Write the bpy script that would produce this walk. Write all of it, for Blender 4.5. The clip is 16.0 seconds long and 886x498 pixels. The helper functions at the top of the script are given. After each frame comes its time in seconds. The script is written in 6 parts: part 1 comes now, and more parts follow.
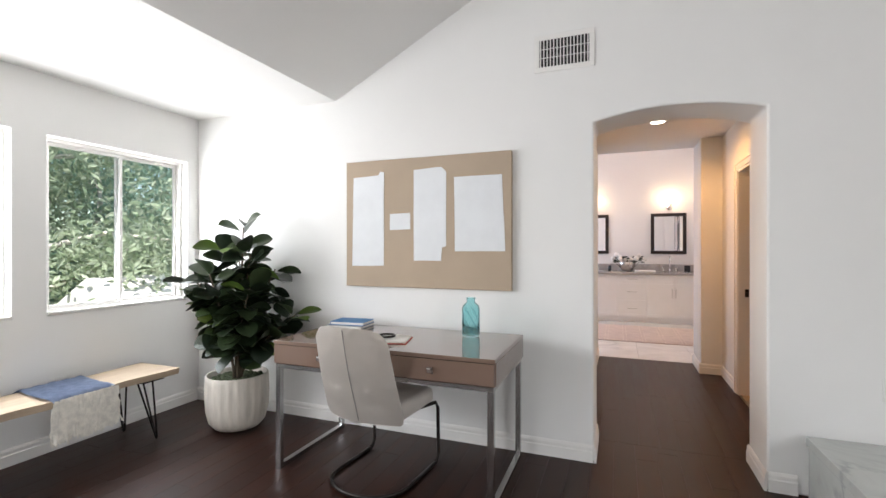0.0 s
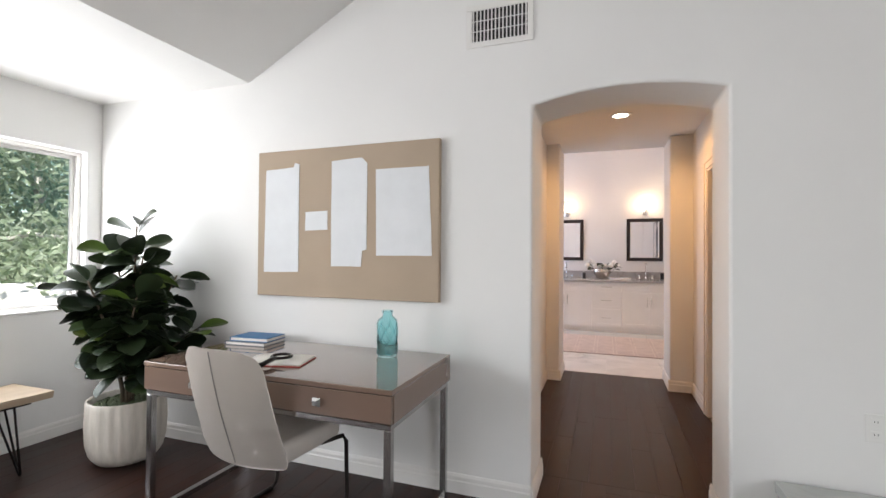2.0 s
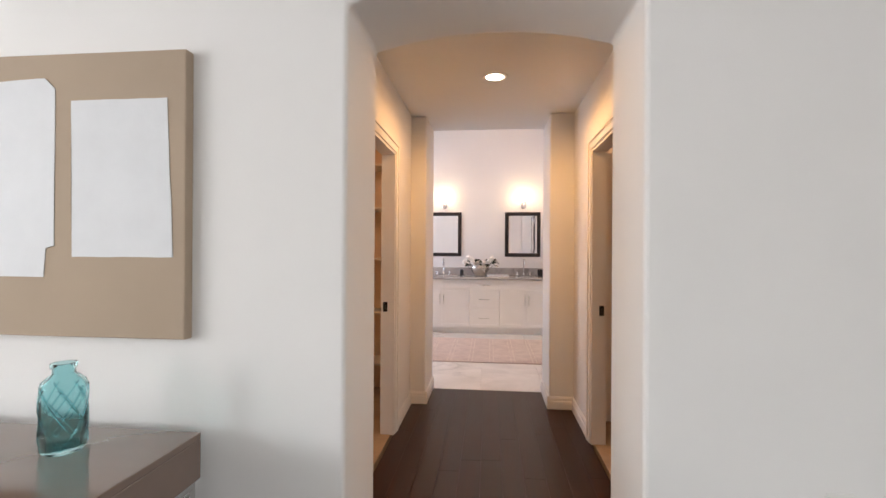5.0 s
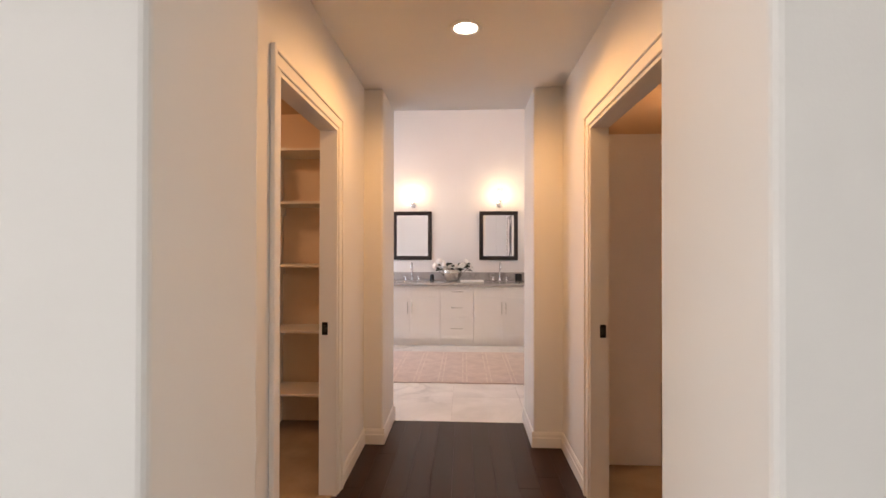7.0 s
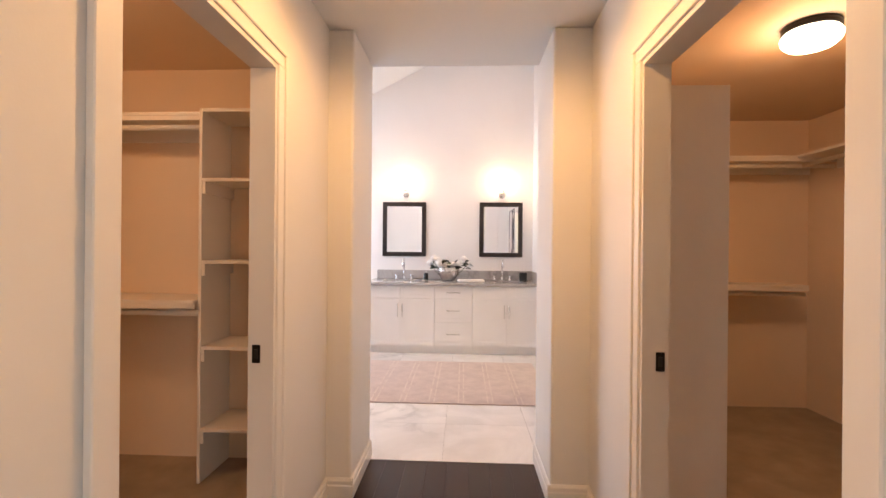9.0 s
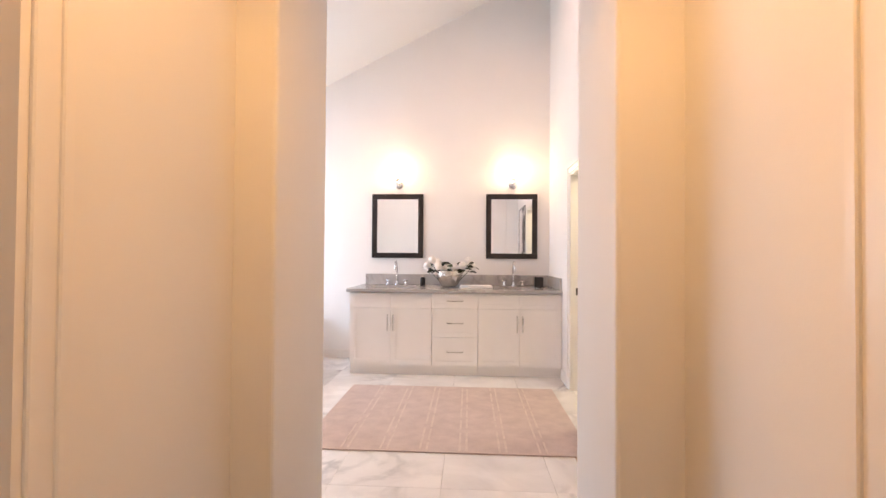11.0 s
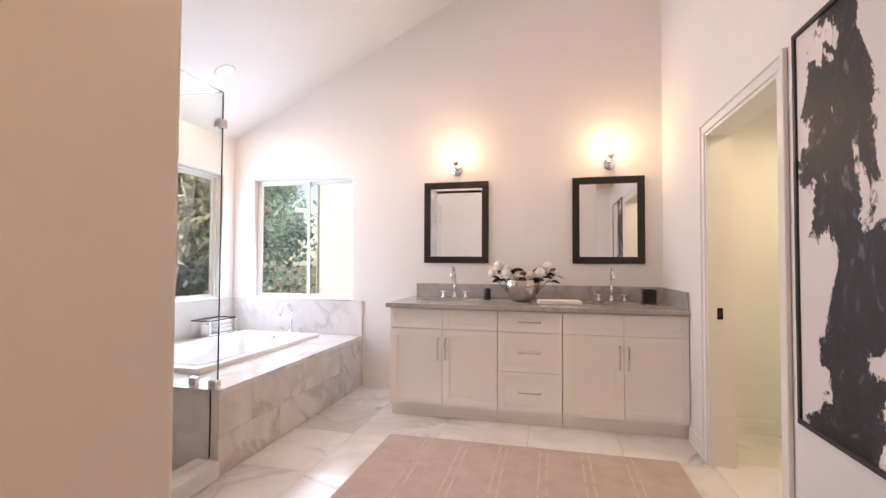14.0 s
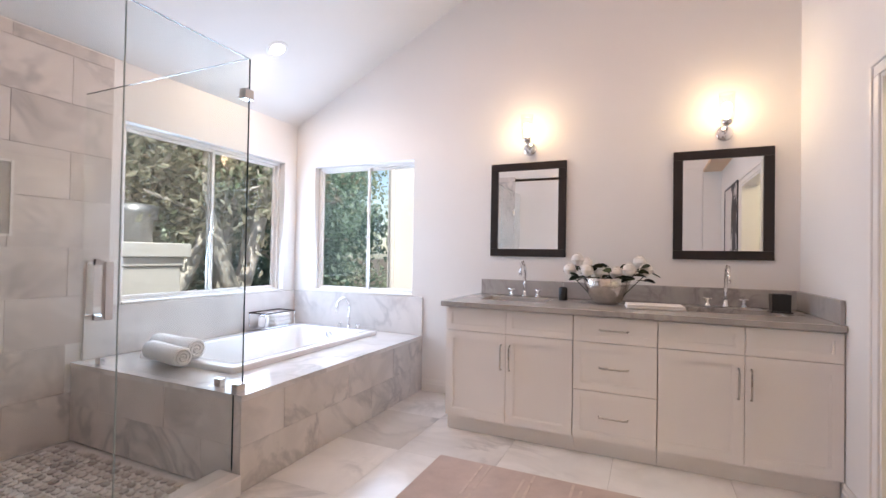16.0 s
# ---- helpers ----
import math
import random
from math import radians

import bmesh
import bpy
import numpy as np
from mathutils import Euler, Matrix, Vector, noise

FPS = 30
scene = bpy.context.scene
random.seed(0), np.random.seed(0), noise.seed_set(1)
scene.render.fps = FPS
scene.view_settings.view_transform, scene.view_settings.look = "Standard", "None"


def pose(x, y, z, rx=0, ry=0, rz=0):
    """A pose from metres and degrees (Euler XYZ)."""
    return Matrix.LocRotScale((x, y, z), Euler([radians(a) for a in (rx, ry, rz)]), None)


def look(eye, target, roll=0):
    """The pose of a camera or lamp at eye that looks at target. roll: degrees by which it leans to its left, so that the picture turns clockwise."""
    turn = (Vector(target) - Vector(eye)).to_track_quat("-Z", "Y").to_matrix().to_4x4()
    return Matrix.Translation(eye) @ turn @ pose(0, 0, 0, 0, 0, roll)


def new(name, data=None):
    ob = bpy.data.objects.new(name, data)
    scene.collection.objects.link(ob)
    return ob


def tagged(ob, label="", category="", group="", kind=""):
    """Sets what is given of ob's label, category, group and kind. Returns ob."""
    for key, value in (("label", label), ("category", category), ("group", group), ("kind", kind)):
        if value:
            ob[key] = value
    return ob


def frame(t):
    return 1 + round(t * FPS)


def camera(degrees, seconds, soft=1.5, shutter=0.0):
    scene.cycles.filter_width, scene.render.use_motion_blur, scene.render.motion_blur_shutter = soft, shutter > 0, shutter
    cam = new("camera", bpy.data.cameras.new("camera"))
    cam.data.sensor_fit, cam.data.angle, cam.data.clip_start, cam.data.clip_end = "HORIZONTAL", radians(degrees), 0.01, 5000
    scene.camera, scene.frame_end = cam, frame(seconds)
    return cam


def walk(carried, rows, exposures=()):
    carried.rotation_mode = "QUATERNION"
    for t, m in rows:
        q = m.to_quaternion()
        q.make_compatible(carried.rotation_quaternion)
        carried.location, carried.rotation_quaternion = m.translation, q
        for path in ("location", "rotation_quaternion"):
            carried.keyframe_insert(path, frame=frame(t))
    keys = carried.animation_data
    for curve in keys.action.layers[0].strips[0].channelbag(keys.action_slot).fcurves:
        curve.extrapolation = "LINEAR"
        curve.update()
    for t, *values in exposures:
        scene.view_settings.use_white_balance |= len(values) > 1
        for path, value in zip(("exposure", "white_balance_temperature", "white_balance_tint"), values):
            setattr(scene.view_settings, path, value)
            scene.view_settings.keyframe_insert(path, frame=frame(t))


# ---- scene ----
cam = camera(88.5, 16.0)
PATH = [
    (0, (0.159, -0.055, 1.321), (-0.563, 1.81, 1.319), -0.0),
    (0.5, (0.206, 0.078, 1.322), (-0.53, 1.938, 1.327), 0.3),
    (1, (0.269, 0.211, 1.317), (-0.485, 2.064, 1.331), 0.4),
    (1.5, (0.33, 0.345, 1.313), (-0.401, 2.206, 1.334), 0.5),
    (2, (0.385, 0.493, 1.312), (-0.293, 2.374, 1.336), 0.4),
    (2.5, (0.423, 0.645, 1.313), (-0.177, 2.553, 1.334), 0.4),
    (3, (0.44, 0.825, 1.319), (-0.075, 2.758, 1.331), 0.3),
    (3.5, (0.454, 0.995, 1.319), (0.021, 2.948, 1.324), 0.3),
    (4, (0.462, 1.177, 1.326), (0.116, 3.147, 1.327), 0.4),
    (4.5, (0.46, 1.353, 1.33), (0.191, 3.335, 1.329), 0.4),
    (6.8, (0.482, 2.163, 1.343), (0.39, 4.161, 1.359), 0.1),
    (7, (0.484, 2.251, 1.343), (0.391, 4.249, 1.356), 0.1),
    (7.5, (0.503, 2.441, 1.335), (0.412, 4.439, 1.345), 0.1),
    (8, (0.508, 2.627, 1.331), (0.425, 4.625, 1.34), 0.2),
    (8.5, (0.504, 2.83, 1.331), (0.428, 4.829, 1.335), 0.4),
    (9, (0.505, 3.027, 1.327), (0.414, 5.025, 1.326), 0.5),
    (11.5, (0.54, 4.253, 1.234), (0.408, 6.249, 1.269), 0.3),
    (12, (0.57, 4.458, 1.276), (0.391, 6.45, 1.301), 0.1),
    (12.5, (0.55, 4.691, 1.252), (0.325, 6.678, 1.293), 0.2),
    (13, (0.569, 4.883, 1.253), (0.259, 6.859, 1.297), 0.1),
    (13.5, (0.563, 5.092, 1.229), (0.167, 7.051, 1.286), 0.1),
    (14, (0.544, 5.256, 1.224), (0.079, 7.2, 1.282), 0.3),
    (14.5, (0.515, 5.419, 1.231), (-0.033, 7.342, 1.276), 0.4),
    (15, (0.494, 5.55, 1.227), (-0.135, 7.448, 1.262), 0.6),
    (15.5, (0.555, 5.703, 1.224), (-0.192, 7.558, 1.254), 0.7),
    (16, (0.562, 5.81, 1.213), (-0.26, 7.633, 1.242), 1.0),
]
walk(cam, [(t, look(eye, target, roll)) for t, eye, target, roll in PATH],
     exposures=[(0.0, 0.84, 6500, 10), (3.5, 0.70, 6500, 10), (4.7, 0.82, 6600, 11), (7.2, 0.80, 7100, 13), (9.0, 1.12, 6900, 12), (11.5, 1.04, 7200, 12),
                (12.5, 0.90, 7450, 13), (13.5, 0.64, 7600, 16), (14.5, 0.60, 7100, 14), (16.0, 0.45, 6700, 12)])

# ---- light ----
world = bpy.data.worlds.new("sky")
scene.world = world
world.use_nodes = True
wt = world.node_tree
sky = wt.nodes.new("ShaderNodeTexSky")
sky.sky_type = "NISHITA"
sky.sun_disc = False
sky.sun_elevation, sky.sun_rotation = radians(50), radians(143)
wt.links.new(sky.outputs[0], wt.nodes["Background"].inputs[0])
wt.nodes["Background"].inputs[1].default_value = 0.15
sun_data = bpy.data.lights.new("sun", "SUN")
sun_data.energy, sun_data.angle, sun_data.color = 5.0, radians(0.5), (1.0, 0.95, 0.88)
sun_ob = new("sun", sun_data)
sun_ob.matrix_world = look((6, -8, 12), (0, 0, 0))


DIM = 0.435  # all lamps together, against the daylight outside


def area_lamp(name, m, sx, sy, watts, colour=(1, 1, 1)):
    d = bpy.data.lights.new(name, "AREA")
    d.shape, d.size, d.size_y, d.energy, d.color = "RECTANGLE", sx, sy, watts * DIM, colour
    ob = new(name, d)
    ob.matrix_world = m
    return ob


def point_lamp(name, at, radius, watts, colour):
    d = bpy.data.lights.new(name, "POINT")
    d.shadow_soft_size, d.energy, d.color = radius, watts * DIM, colour
    ob = new(name, d)
    ob.location = at
    return ob


WARM = (1.0, 0.42, 0.12)
SKYLIGHT = (0.95, 0.966, 1.0)
# sky light in the window openings
area_lamp("bedroom_window_light", look((-3.40, 2.29, 1.48), (0, 2.29, 1.3)), 1.0, 1.1, 38, SKYLIGHT)
area_lamp("bedroom_window_light", look((-3.40, 0.95, 1.48), (0, 0.95, 1.3)), 1.2, 1.15, 75, SKYLIGHT)
area_lamp("bedroom_window_light", look((-3.40, -1.1, 1.48), (0, -1.1, 1.3)), 1.6, 1.15, 100, SKYLIGHT)
area_lamp("bath_window_light", look((-2.88, 8.52, 1.48), (0, 8.3, 1.2)), 1.45, 1.1, 72, (0.58, 0.73, 1.0))
area_lamp("bath_window_light", look((-1.97, 9.58, 1.48), (-1.7, 6, 1.2)), 1.05, 1.1, 34, (0.58, 0.73, 1.0))
# lamp in an added, unseen east window, to brighten the wall opposite
area_lamp("bedroom_window_light", look((3.30, -1.3, 1.48), (0, -0.6, 1.0)), 1.7, 1.15, 80, SKYLIGHT)
# lamps of the place, with some unseen ones added
def down_light(at, watts, colour, spread=172):
    d = bpy.data.lights.new("can_lamp", "SPOT")
    d.energy, d.color, d.spot_size, d.spot_blend, d.shadow_soft_size = watts * DIM, colour, radians(spread), 0.5, 0.05
    ob = new("can_lamp", d)
    ob.location = at
    return ob


down_light((0.49, 4.57, 2.47), 74, (1.0, 0.52, 0.19))
# two unseen ceiling lights, added to brighten the bathroom evenly
UNSEEN_BATH_CANS = ((-0.75, 7.55), (0.75, 7.55))
for bx_, by_ in UNSEEN_BATH_CANS:
    down_light((bx_, by_, 2.48 + 0.51 * (bx_ + 2.79)), 52, (1.0, 0.585, 0.42))
down_light((-2.17, 8.56, 2.78), 34, (1.0, 0.76, 0.60))
point_lamp("closet_bulb", (2.20, 5.34, 2.31), 0.09, 13, WARM)
point_lamp("closet_bulb", (-1.35, 4.45, 2.30), 0.10, 12, WARM)
SCONCES = (-0.33, 1.04)
for sx in SCONCES:
    point_lamp("sconce_bulb", (sx, 9.385, 2.245), 0.035, 4.5, (1.0, 0.64, 0.36))
down_light((2.3, 7.9, 2.40), 60, (1.0, 0.86, 0.58))

# ---- materials ----
def nodes_of(m):
    m.use_nodes = True
    return m.node_tree, m.node_tree.nodes["Principled BSDF"]


def coords(t, scale=(1, 1, 1), per_object=False):
    tc = t.nodes.new("ShaderNodeTexCoord")
    mp = t.nodes.new("ShaderNodeMapping")
    mp.inputs["Scale"].default_value = scale
    t.links.new(tc.outputs["Object"], mp.inputs["Vector"])
    if per_object:
        oi = t.nodes.new("ShaderNodeObjectInfo")
        ml = t.nodes.new("ShaderNodeVectorMath")
        ml.operation = "MULTIPLY"
        cb = t.nodes.new("ShaderNodeCombineXYZ")
        for k in range(3):
            t.links.new(oi.outputs["Random"], cb.inputs[k])
        t.links.new(cb.outputs[0], ml.inputs[0])
        ml.inputs[1].default_value = (37.0, 61.0, 23.0)
        t.links.new(ml.outputs[0], mp.inputs["Location"])
    return mp.outputs[0]


def noise_node(t, vec, scale, detail=4.0, rough=0.55, distort=0.0):
    n = t.nodes.new("ShaderNodeTexNoise")
    n.inputs["Scale"].default_value, n.inputs["Detail"].default_value = scale, detail
    n.inputs["Roughness"].default_value, n.inputs["Distortion"].default_value = rough, distort
    t.links.new(vec, n.inputs["Vector"])
    return n.outputs["Fac"]


def ramp(t, fac, stops):
    r = t.nodes.new("ShaderNodeValToRGB")
    el = r.color_ramp.elements
    while len(el) < len(stops):
        el.new(0.5)
    for e, (p, c) in zip(el, stops):
        e.position, e.color = p, (*c, 1)
    t.links.new(fac, r.inputs[0])
    return r.outputs[0]


def bump(t, p, fac, strength, dist=0.002):
    b = t.nodes.new("ShaderNodeBump")
    b.inputs["Strength"].default_value, b.inputs["Distance"].default_value = strength, dist
    t.links.new(fac, b.inputs["Height"])
    t.links.new(b.outputs[0], p.inputs["Normal"])


def plain(name, colour, rough=0.5, metal=0.0, vary=0.06, scale=6.0, grain=60.0, relief=0.12, stretch=(1, 1, 1), per_object=False, coat=0.0):
    """A surface with broad and fine variation."""
    m = bpy.data.materials.new(name)
    t, p = nodes_of(m)
    v = coords(t, stretch, per_object)
    a = noise_node(t, v, scale)
    lo = tuple(max(0, c * (1 - vary)) for c in colour)
    hi = tuple(min(1, c * (1 + vary)) for c in colour)
    t.links.new(ramp(t, a, [(0.3, lo), (0.7, hi)]), p.inputs["Base Color"])
    g = noise_node(t, v, grain, 3.0)
    bump(t, p, g, relief)
    rr = t.nodes.new("ShaderNodeMapRange")
    rr.inputs["To Min"].default_value, rr.inputs["To Max"].default_value = max(0.02, rough - 0.06), min(1, rough + 0.06)
    t.links.new(a, rr.inputs["Value"])
    t.links.new(rr.outputs[0], p.inputs["Roughness"])
    p.inputs["Metallic"].default_value = metal
    p.inputs["Coat Weight"].default_value = coat
    return m


def marble(name, base, vein, dark, rough=0.18, scale=1.6, per_object=True, amount=0.5, soft=0.05, spread=0.48):
    m = bpy.data.materials.new(name)
    t, p = nodes_of(m)
    v = coords(t, (1, 1, 1), per_object)
    cloud = noise_node(t, v, scale * 1.2, 6.0, 0.6, 1.2)
    body = ramp(t, cloud, [(0.34, tuple(c * 0.86 for c in base)), (0.62, base)])
    w = noise_node(t, v, scale * 0.8, 6.0, 0.55, 1.1)
    ab = t.nodes.new("ShaderNodeMath")
    ab.operation = "SUBTRACT"
    ab.inputs[1].default_value = 0.5
    t.links.new(w, ab.inputs[0])
    ab2 = t.nodes.new("ShaderNodeMath")
    ab2.operation = "ABSOLUTE"
    t.links.new(ab.outputs[0], ab2.inputs[0])
    line = ramp(t, ab2.outputs[0], [(0.0, (1, 1, 1)), (soft, (0, 0, 0))])
    patch = ramp(t, noise_node(t, v, scale * 0.5, 3.0), [(spread, (0, 0, 0)), (spread + 0.18, (amount, amount, amount))])
    mul = t.nodes.new("ShaderNodeMath")
    mul.operation = "MULTIPLY"
    t.links.new(line, mul.inputs[0])
    t.links.new(patch, mul.inputs[1])
    mx = t.nodes.new("ShaderNodeMix")
    mx.data_type = "RGBA"
    t.links.new(mul.outputs[0], mx.inputs["Factor"])
    t.links.new(body, mx.inputs[6])
    mx.inputs[7].default_value = (*vein, 1)
    # a tone of its own for each piece
    oi = t.nodes.new("ShaderNodeObjectInfo")
    tone = ramp(t, oi.outputs["Random"], [(0.0, dark), (0.22, (1, 1, 1)), (1.0, (1, 1, 1))])
    m2 = t.nodes.new("ShaderNodeMix")
    m2.data_type, m2.blend_type = "RGBA", "MULTIPLY"
    m2.inputs["Factor"].default_value = 1.0 if per_object else 0.0
    t.links.new(mx.outputs[2], m2.inputs[6])
    t.links.new(tone, m2.inputs[7])
    t.links.new(m2.outputs[2], p.inputs["Base Color"])
    p.inputs["Roughness"].default_value = rough
    return m


def wood(name, dark, light, rough, along=(0, 1, 0), scale=9.0, relief=0.25, per_object=True, coat=0.0, spec=0.5):
    m = bpy.data.materials.new(name)
    t, p = nodes_of(m)
    st = tuple(0.09 if a else 1.0 for a in along)
    v = coords(t, st, per_object)
    g = noise_node(t, v, scale * 2, 6.0, 0.65, 0.6)
    f = noise_node(t, v, scale * 9, 3.0, 0.6)
    col = ramp(t, g, [(0.3, dark), (0.7, light)])
    oi = t.nodes.new("ShaderNodeObjectInfo")
    tone = ramp(t, oi.outputs["Random"], [(0.0, (0.85, 0.85, 0.85)), (1.0, (1.15, 1.12, 1.1))])
    m2 = t.nodes.new("ShaderNodeMix")
    m2.data_type, m2.blend_type = "RGBA", "MULTIPLY"
    m2.inputs["Factor"].default_value = 1.0 if per_object else 0.0
    p.inputs["Specular IOR Level"].default_value = spec
    t.links.new(col, m2.inputs[6])
    t.links.new(tone, m2.inputs[7])
    t.links.new(m2.outputs[2], p.inputs["Base Color"])
    rr = t.nodes.new("ShaderNodeMapRange")
    rr.inputs["To Min"].default_value, rr.inputs["To Max"].default_value = rough - 0.05, rough + 0.12
    t.links.new(g, rr.inputs["Value"])
    t.links.new(rr.outputs[0], p.inputs["Roughness"])
    bump(t, p, f, relief, 0.001)
    p.inputs["Coat Weight"].default_value = coat
    return m


def glowing(name, colour, strength):
    m = bpy.data.materials.new(name)
    t, p = nodes_of(m)
    p.inputs["Base Color"].default_value = (*colour, 1)
    p.inputs["Emission Color"].default_value = (*colour, 1)
    p.inputs["Emission Strength"].default_value = strength
    return m


def glassy(name, colour, rough=0.0, ior=1.45):
    m = bpy.data.materials.new(name)
    t, p = nodes_of(m)
    p.inputs["Base Color"].default_value = (*colour, 1)
    p.inputs["Transmission Weight"].default_value = 1.0
    p.inputs["Roughness"].default_value, p.inputs["IOR"].default_value = rough, ior
    return m


def thin_glass(name, colour, gloss=0.08, edge=0.45):
    """Clear sheet glass: straight through, with a little mirror on top."""
    m = bpy.data.materials.new(name)
    m.use_nodes = True
    t = m.node_tree
    t.nodes.remove(t.nodes["Principled BSDF"])
    tr = t.nodes.new("ShaderNodeBsdfTransparent")
    tr.inputs[0].default_value = (*colour, 1)
    gl = t.nodes.new("ShaderNodeBsdfGlossy")
    gl.inputs["Roughness"].default_value = 0.01
    lw = t.nodes.new("ShaderNodeLayerWeight")
    lw.inputs[0].default_value = 0.5
    pw = t.nodes.new("ShaderNodeMath")
    pw.operation = "POWER"
    pw.inputs[1].default_value = 4.0
    t.links.new(lw.outputs["Facing"], pw.inputs[0])
    mul = t.nodes.new("ShaderNodeMath")
    mul.operation = "MULTIPLY_ADD"
    mul.inputs[1].default_value, mul.inputs[2].default_value = edge, gloss * 0.5
    t.links.new(pw.outputs[0], mul.inputs[0])
    mx = t.nodes.new("ShaderNodeMixShader")
    t.links.new(mul.outputs[0], mx.inputs[0])
    t.links.new(tr.outputs[0], mx.inputs[1])
    t.links.new(gl.outputs[0], mx.inputs[2])
    t.links.new(mx.outputs[0], t.nodes["Material Output"].inputs[0])
    return m


M_WALL = plain("wall_paint", (0.80, 0.79, 0.77), 0.75, vary=0.02, scale=1.2, grain=160, relief=0.10)
M_CEIL = plain("ceiling_paint", (0.80, 0.79, 0.77), 0.85, vary=0.02, scale=1.0, grain=120, relief=0.15)
M_TRIM = plain("trim_paint", (0.80, 0.78, 0.75), 0.38, vary=0.02, scale=2, grain=40, relief=0.04)
M_CAB = plain("cabinet_paint", (0.84, 0.82, 0.80), 0.40, vary=0.02, scale=3, grain=50, relief=0.05)
# white closet paint and shelves, with the lamps' orange light mixed into the colour
M_CLOSET_LAMPLIT = plain("closet_paint_lamplit", (0.75, 0.58, 0.42), 0.7, vary=0.03, scale=1.5, grain=120, relief=0.1)
M_SHELF_LAMPLIT = plain("shelf_white_lamplit", (0.77, 0.70, 0.61), 0.5, vary=0.02, scale=2, grain=60, relief=0.05)
M_CARPET = plain("carpet", (0.36, 0.27, 0.19), 0.95, vary=0.14, scale=5, grain=420, relief=0.9)
M_PLANK = wood("dark_plank", (0.013, 0.0042, 0.0025), (0.034, 0.0104, 0.0056), 0.36, (0, 1, 0), 7.0, 0.06, spec=0.30)
M_GAP = plain("dark_joint", (0.008, 0.006, 0.005), 0.8)
M_TILE = marble("white_marble", (0.80, 0.785, 0.765), (0.36, 0.36, 0.37), (0.80, 0.79, 0.78), 0.16, 1.5, True, 0.85)
M_TILEWALL = marble("wall_marble", (0.705, 0.66, 0.625), (0.44, 0.42, 0.41), (0.93, 0.92, 0.91), 0.20, 2.1, True, 0.9, 0.06, 0.40)
M_DECK = marble("deck_marble", (0.76, 0.74, 0.72), (0.42, 0.41, 0.41), (1, 1, 1), 0.14, 1.7, False, 0.7)
M_COUNTER = marble("grey_quartzite", (0.44, 0.425, 0.41), (0.22, 0.21, 0.205), (1, 1, 1), 0.16, 3.2, False, 0.95)
M_HEARTH = marble("hearth_marble", (0.52, 0.535, 0.51), (0.22, 0.25, 0.24), (1, 1, 1), 0.2, 2.6, False, 0.9)
M_GROUT = plain("grout", (0.68, 0.66, 0.64), 0.85)
M_CHROME = plain("chrome", (0.80, 0.80, 0.81), 0.09, 1.0, vary=0.02, relief=0.0)
M_STEEL = plain("brushed_steel", (0.52, 0.515, 0.51), 0.24, 1.0, vary=0.05, grain=90, relief=0.03)
M_NICKEL = plain("nickel", (0.55, 0.53, 0.50), 0.28, 1.0, vary=0.03, relief=0.0)
M_BRONZE = plain("oil_bronze", (0.025, 0.020, 0.018), 0.35, 0.7, vary=0.2)
M_BLACKWOOD = wood("espresso_frame", (0.008, 0.005, 0.004), (0.022, 0.014, 0.012), 0.32, (0, 0, 1), 12, 0.2, False)
M_MIRROR = plain("mirror_silver", (0.90, 0.90, 0.89), 0.005, 1.0, vary=0.0, relief=0.0)
M_MIRROR.node_tree.nodes["Principled BSDF"].inputs["Roughness"].default_value = 0.0
for l in list(M_MIRROR.node_tree.links):
    if l.to_socket.name in ("Roughness", "Normal"):
        M_MIRROR.node_tree.links.remove(l)
M_PORCELAIN = plain("porcelain", (0.86, 0.86, 0.86), 0.08, vary=0.01, relief=0.0, coat=0.3)
M_PANE = thin_glass("window_glass", (0.97, 0.98, 0.98), 0.015, 0.10)
M_SHOWERGLASS = thin_glass("shower_glass", (0.972, 0.985, 0.98), 0.07)
M_GLASSEDGE = glassy("glass_edge", (0.10, 0.22, 0.21), 0.1)
M_LEATHER = plain("chair_leather", (0.62, 0.57, 0.52), 0.48, vary=0.05, scale=4, grain=140, relief=0.25)
M_SEAM = plain("seam_thread", (0.30, 0.28, 0.26), 0.8)
M_DESK = plain("desk_lacquer", (0.185, 0.122, 0.092), 0.09, vary=0.10, scale=3, grain=60, relief=0.02, stretch=(0.15, 1, 1), coat=0.6)
M_CANVAS = plain("linen_canvas", (0.42, 0.33, 0.245), 0.85, vary=0.04, scale=3, grain=500, relief=0.35)
M_WHITEPAINT = plain("white_daub", (0.70, 0.715, 0.73), 0.7, vary=0.03, scale=8, grain=60, relief=0.3)
M_POT = plain("pot_glaze", (0.62, 0.57, 0.50), 0.55, vary=0.16, scale=22, grain=70, relief=0.3, stretch=(1, 1, 0.12))
M_MOSS = plain("moss", (0.09, 0.11, 0.06), 0.95, vary=0.4, scale=40, grain=160, relief=1.0)
M_BARK = plain("stem_bark", (0.10, 0.075, 0.05), 0.85, vary=0.25, scale=20, relief=0.5)
# near black, for the shade inside the vent and the outlet slots
M_HOLLOW_SHADE = plain("hollow_shade", (0.02, 0.02, 0.02), 0.8)
M_PLASTIC = plain("white_plastic", (0.80, 0.79, 0.76), 0.35, vary=0.01, relief=0.0)
M_LAMPGLOW = glowing("lamp_glow", (1.0, 0.86, 0.66), 7.0)
M_CANGLOW = glowing("can_glow", (1.0, 0.88, 0.72), 6.0)
M_TOWEL = plain("white_towel", (0.82, 0.81, 0.80), 0.95, vary=0.04, scale=12, grain=300, relief=0.9)
M_BLACK = plain("black_ceramic", (0.012, 0.012, 0.012), 0.3, vary=0.1)
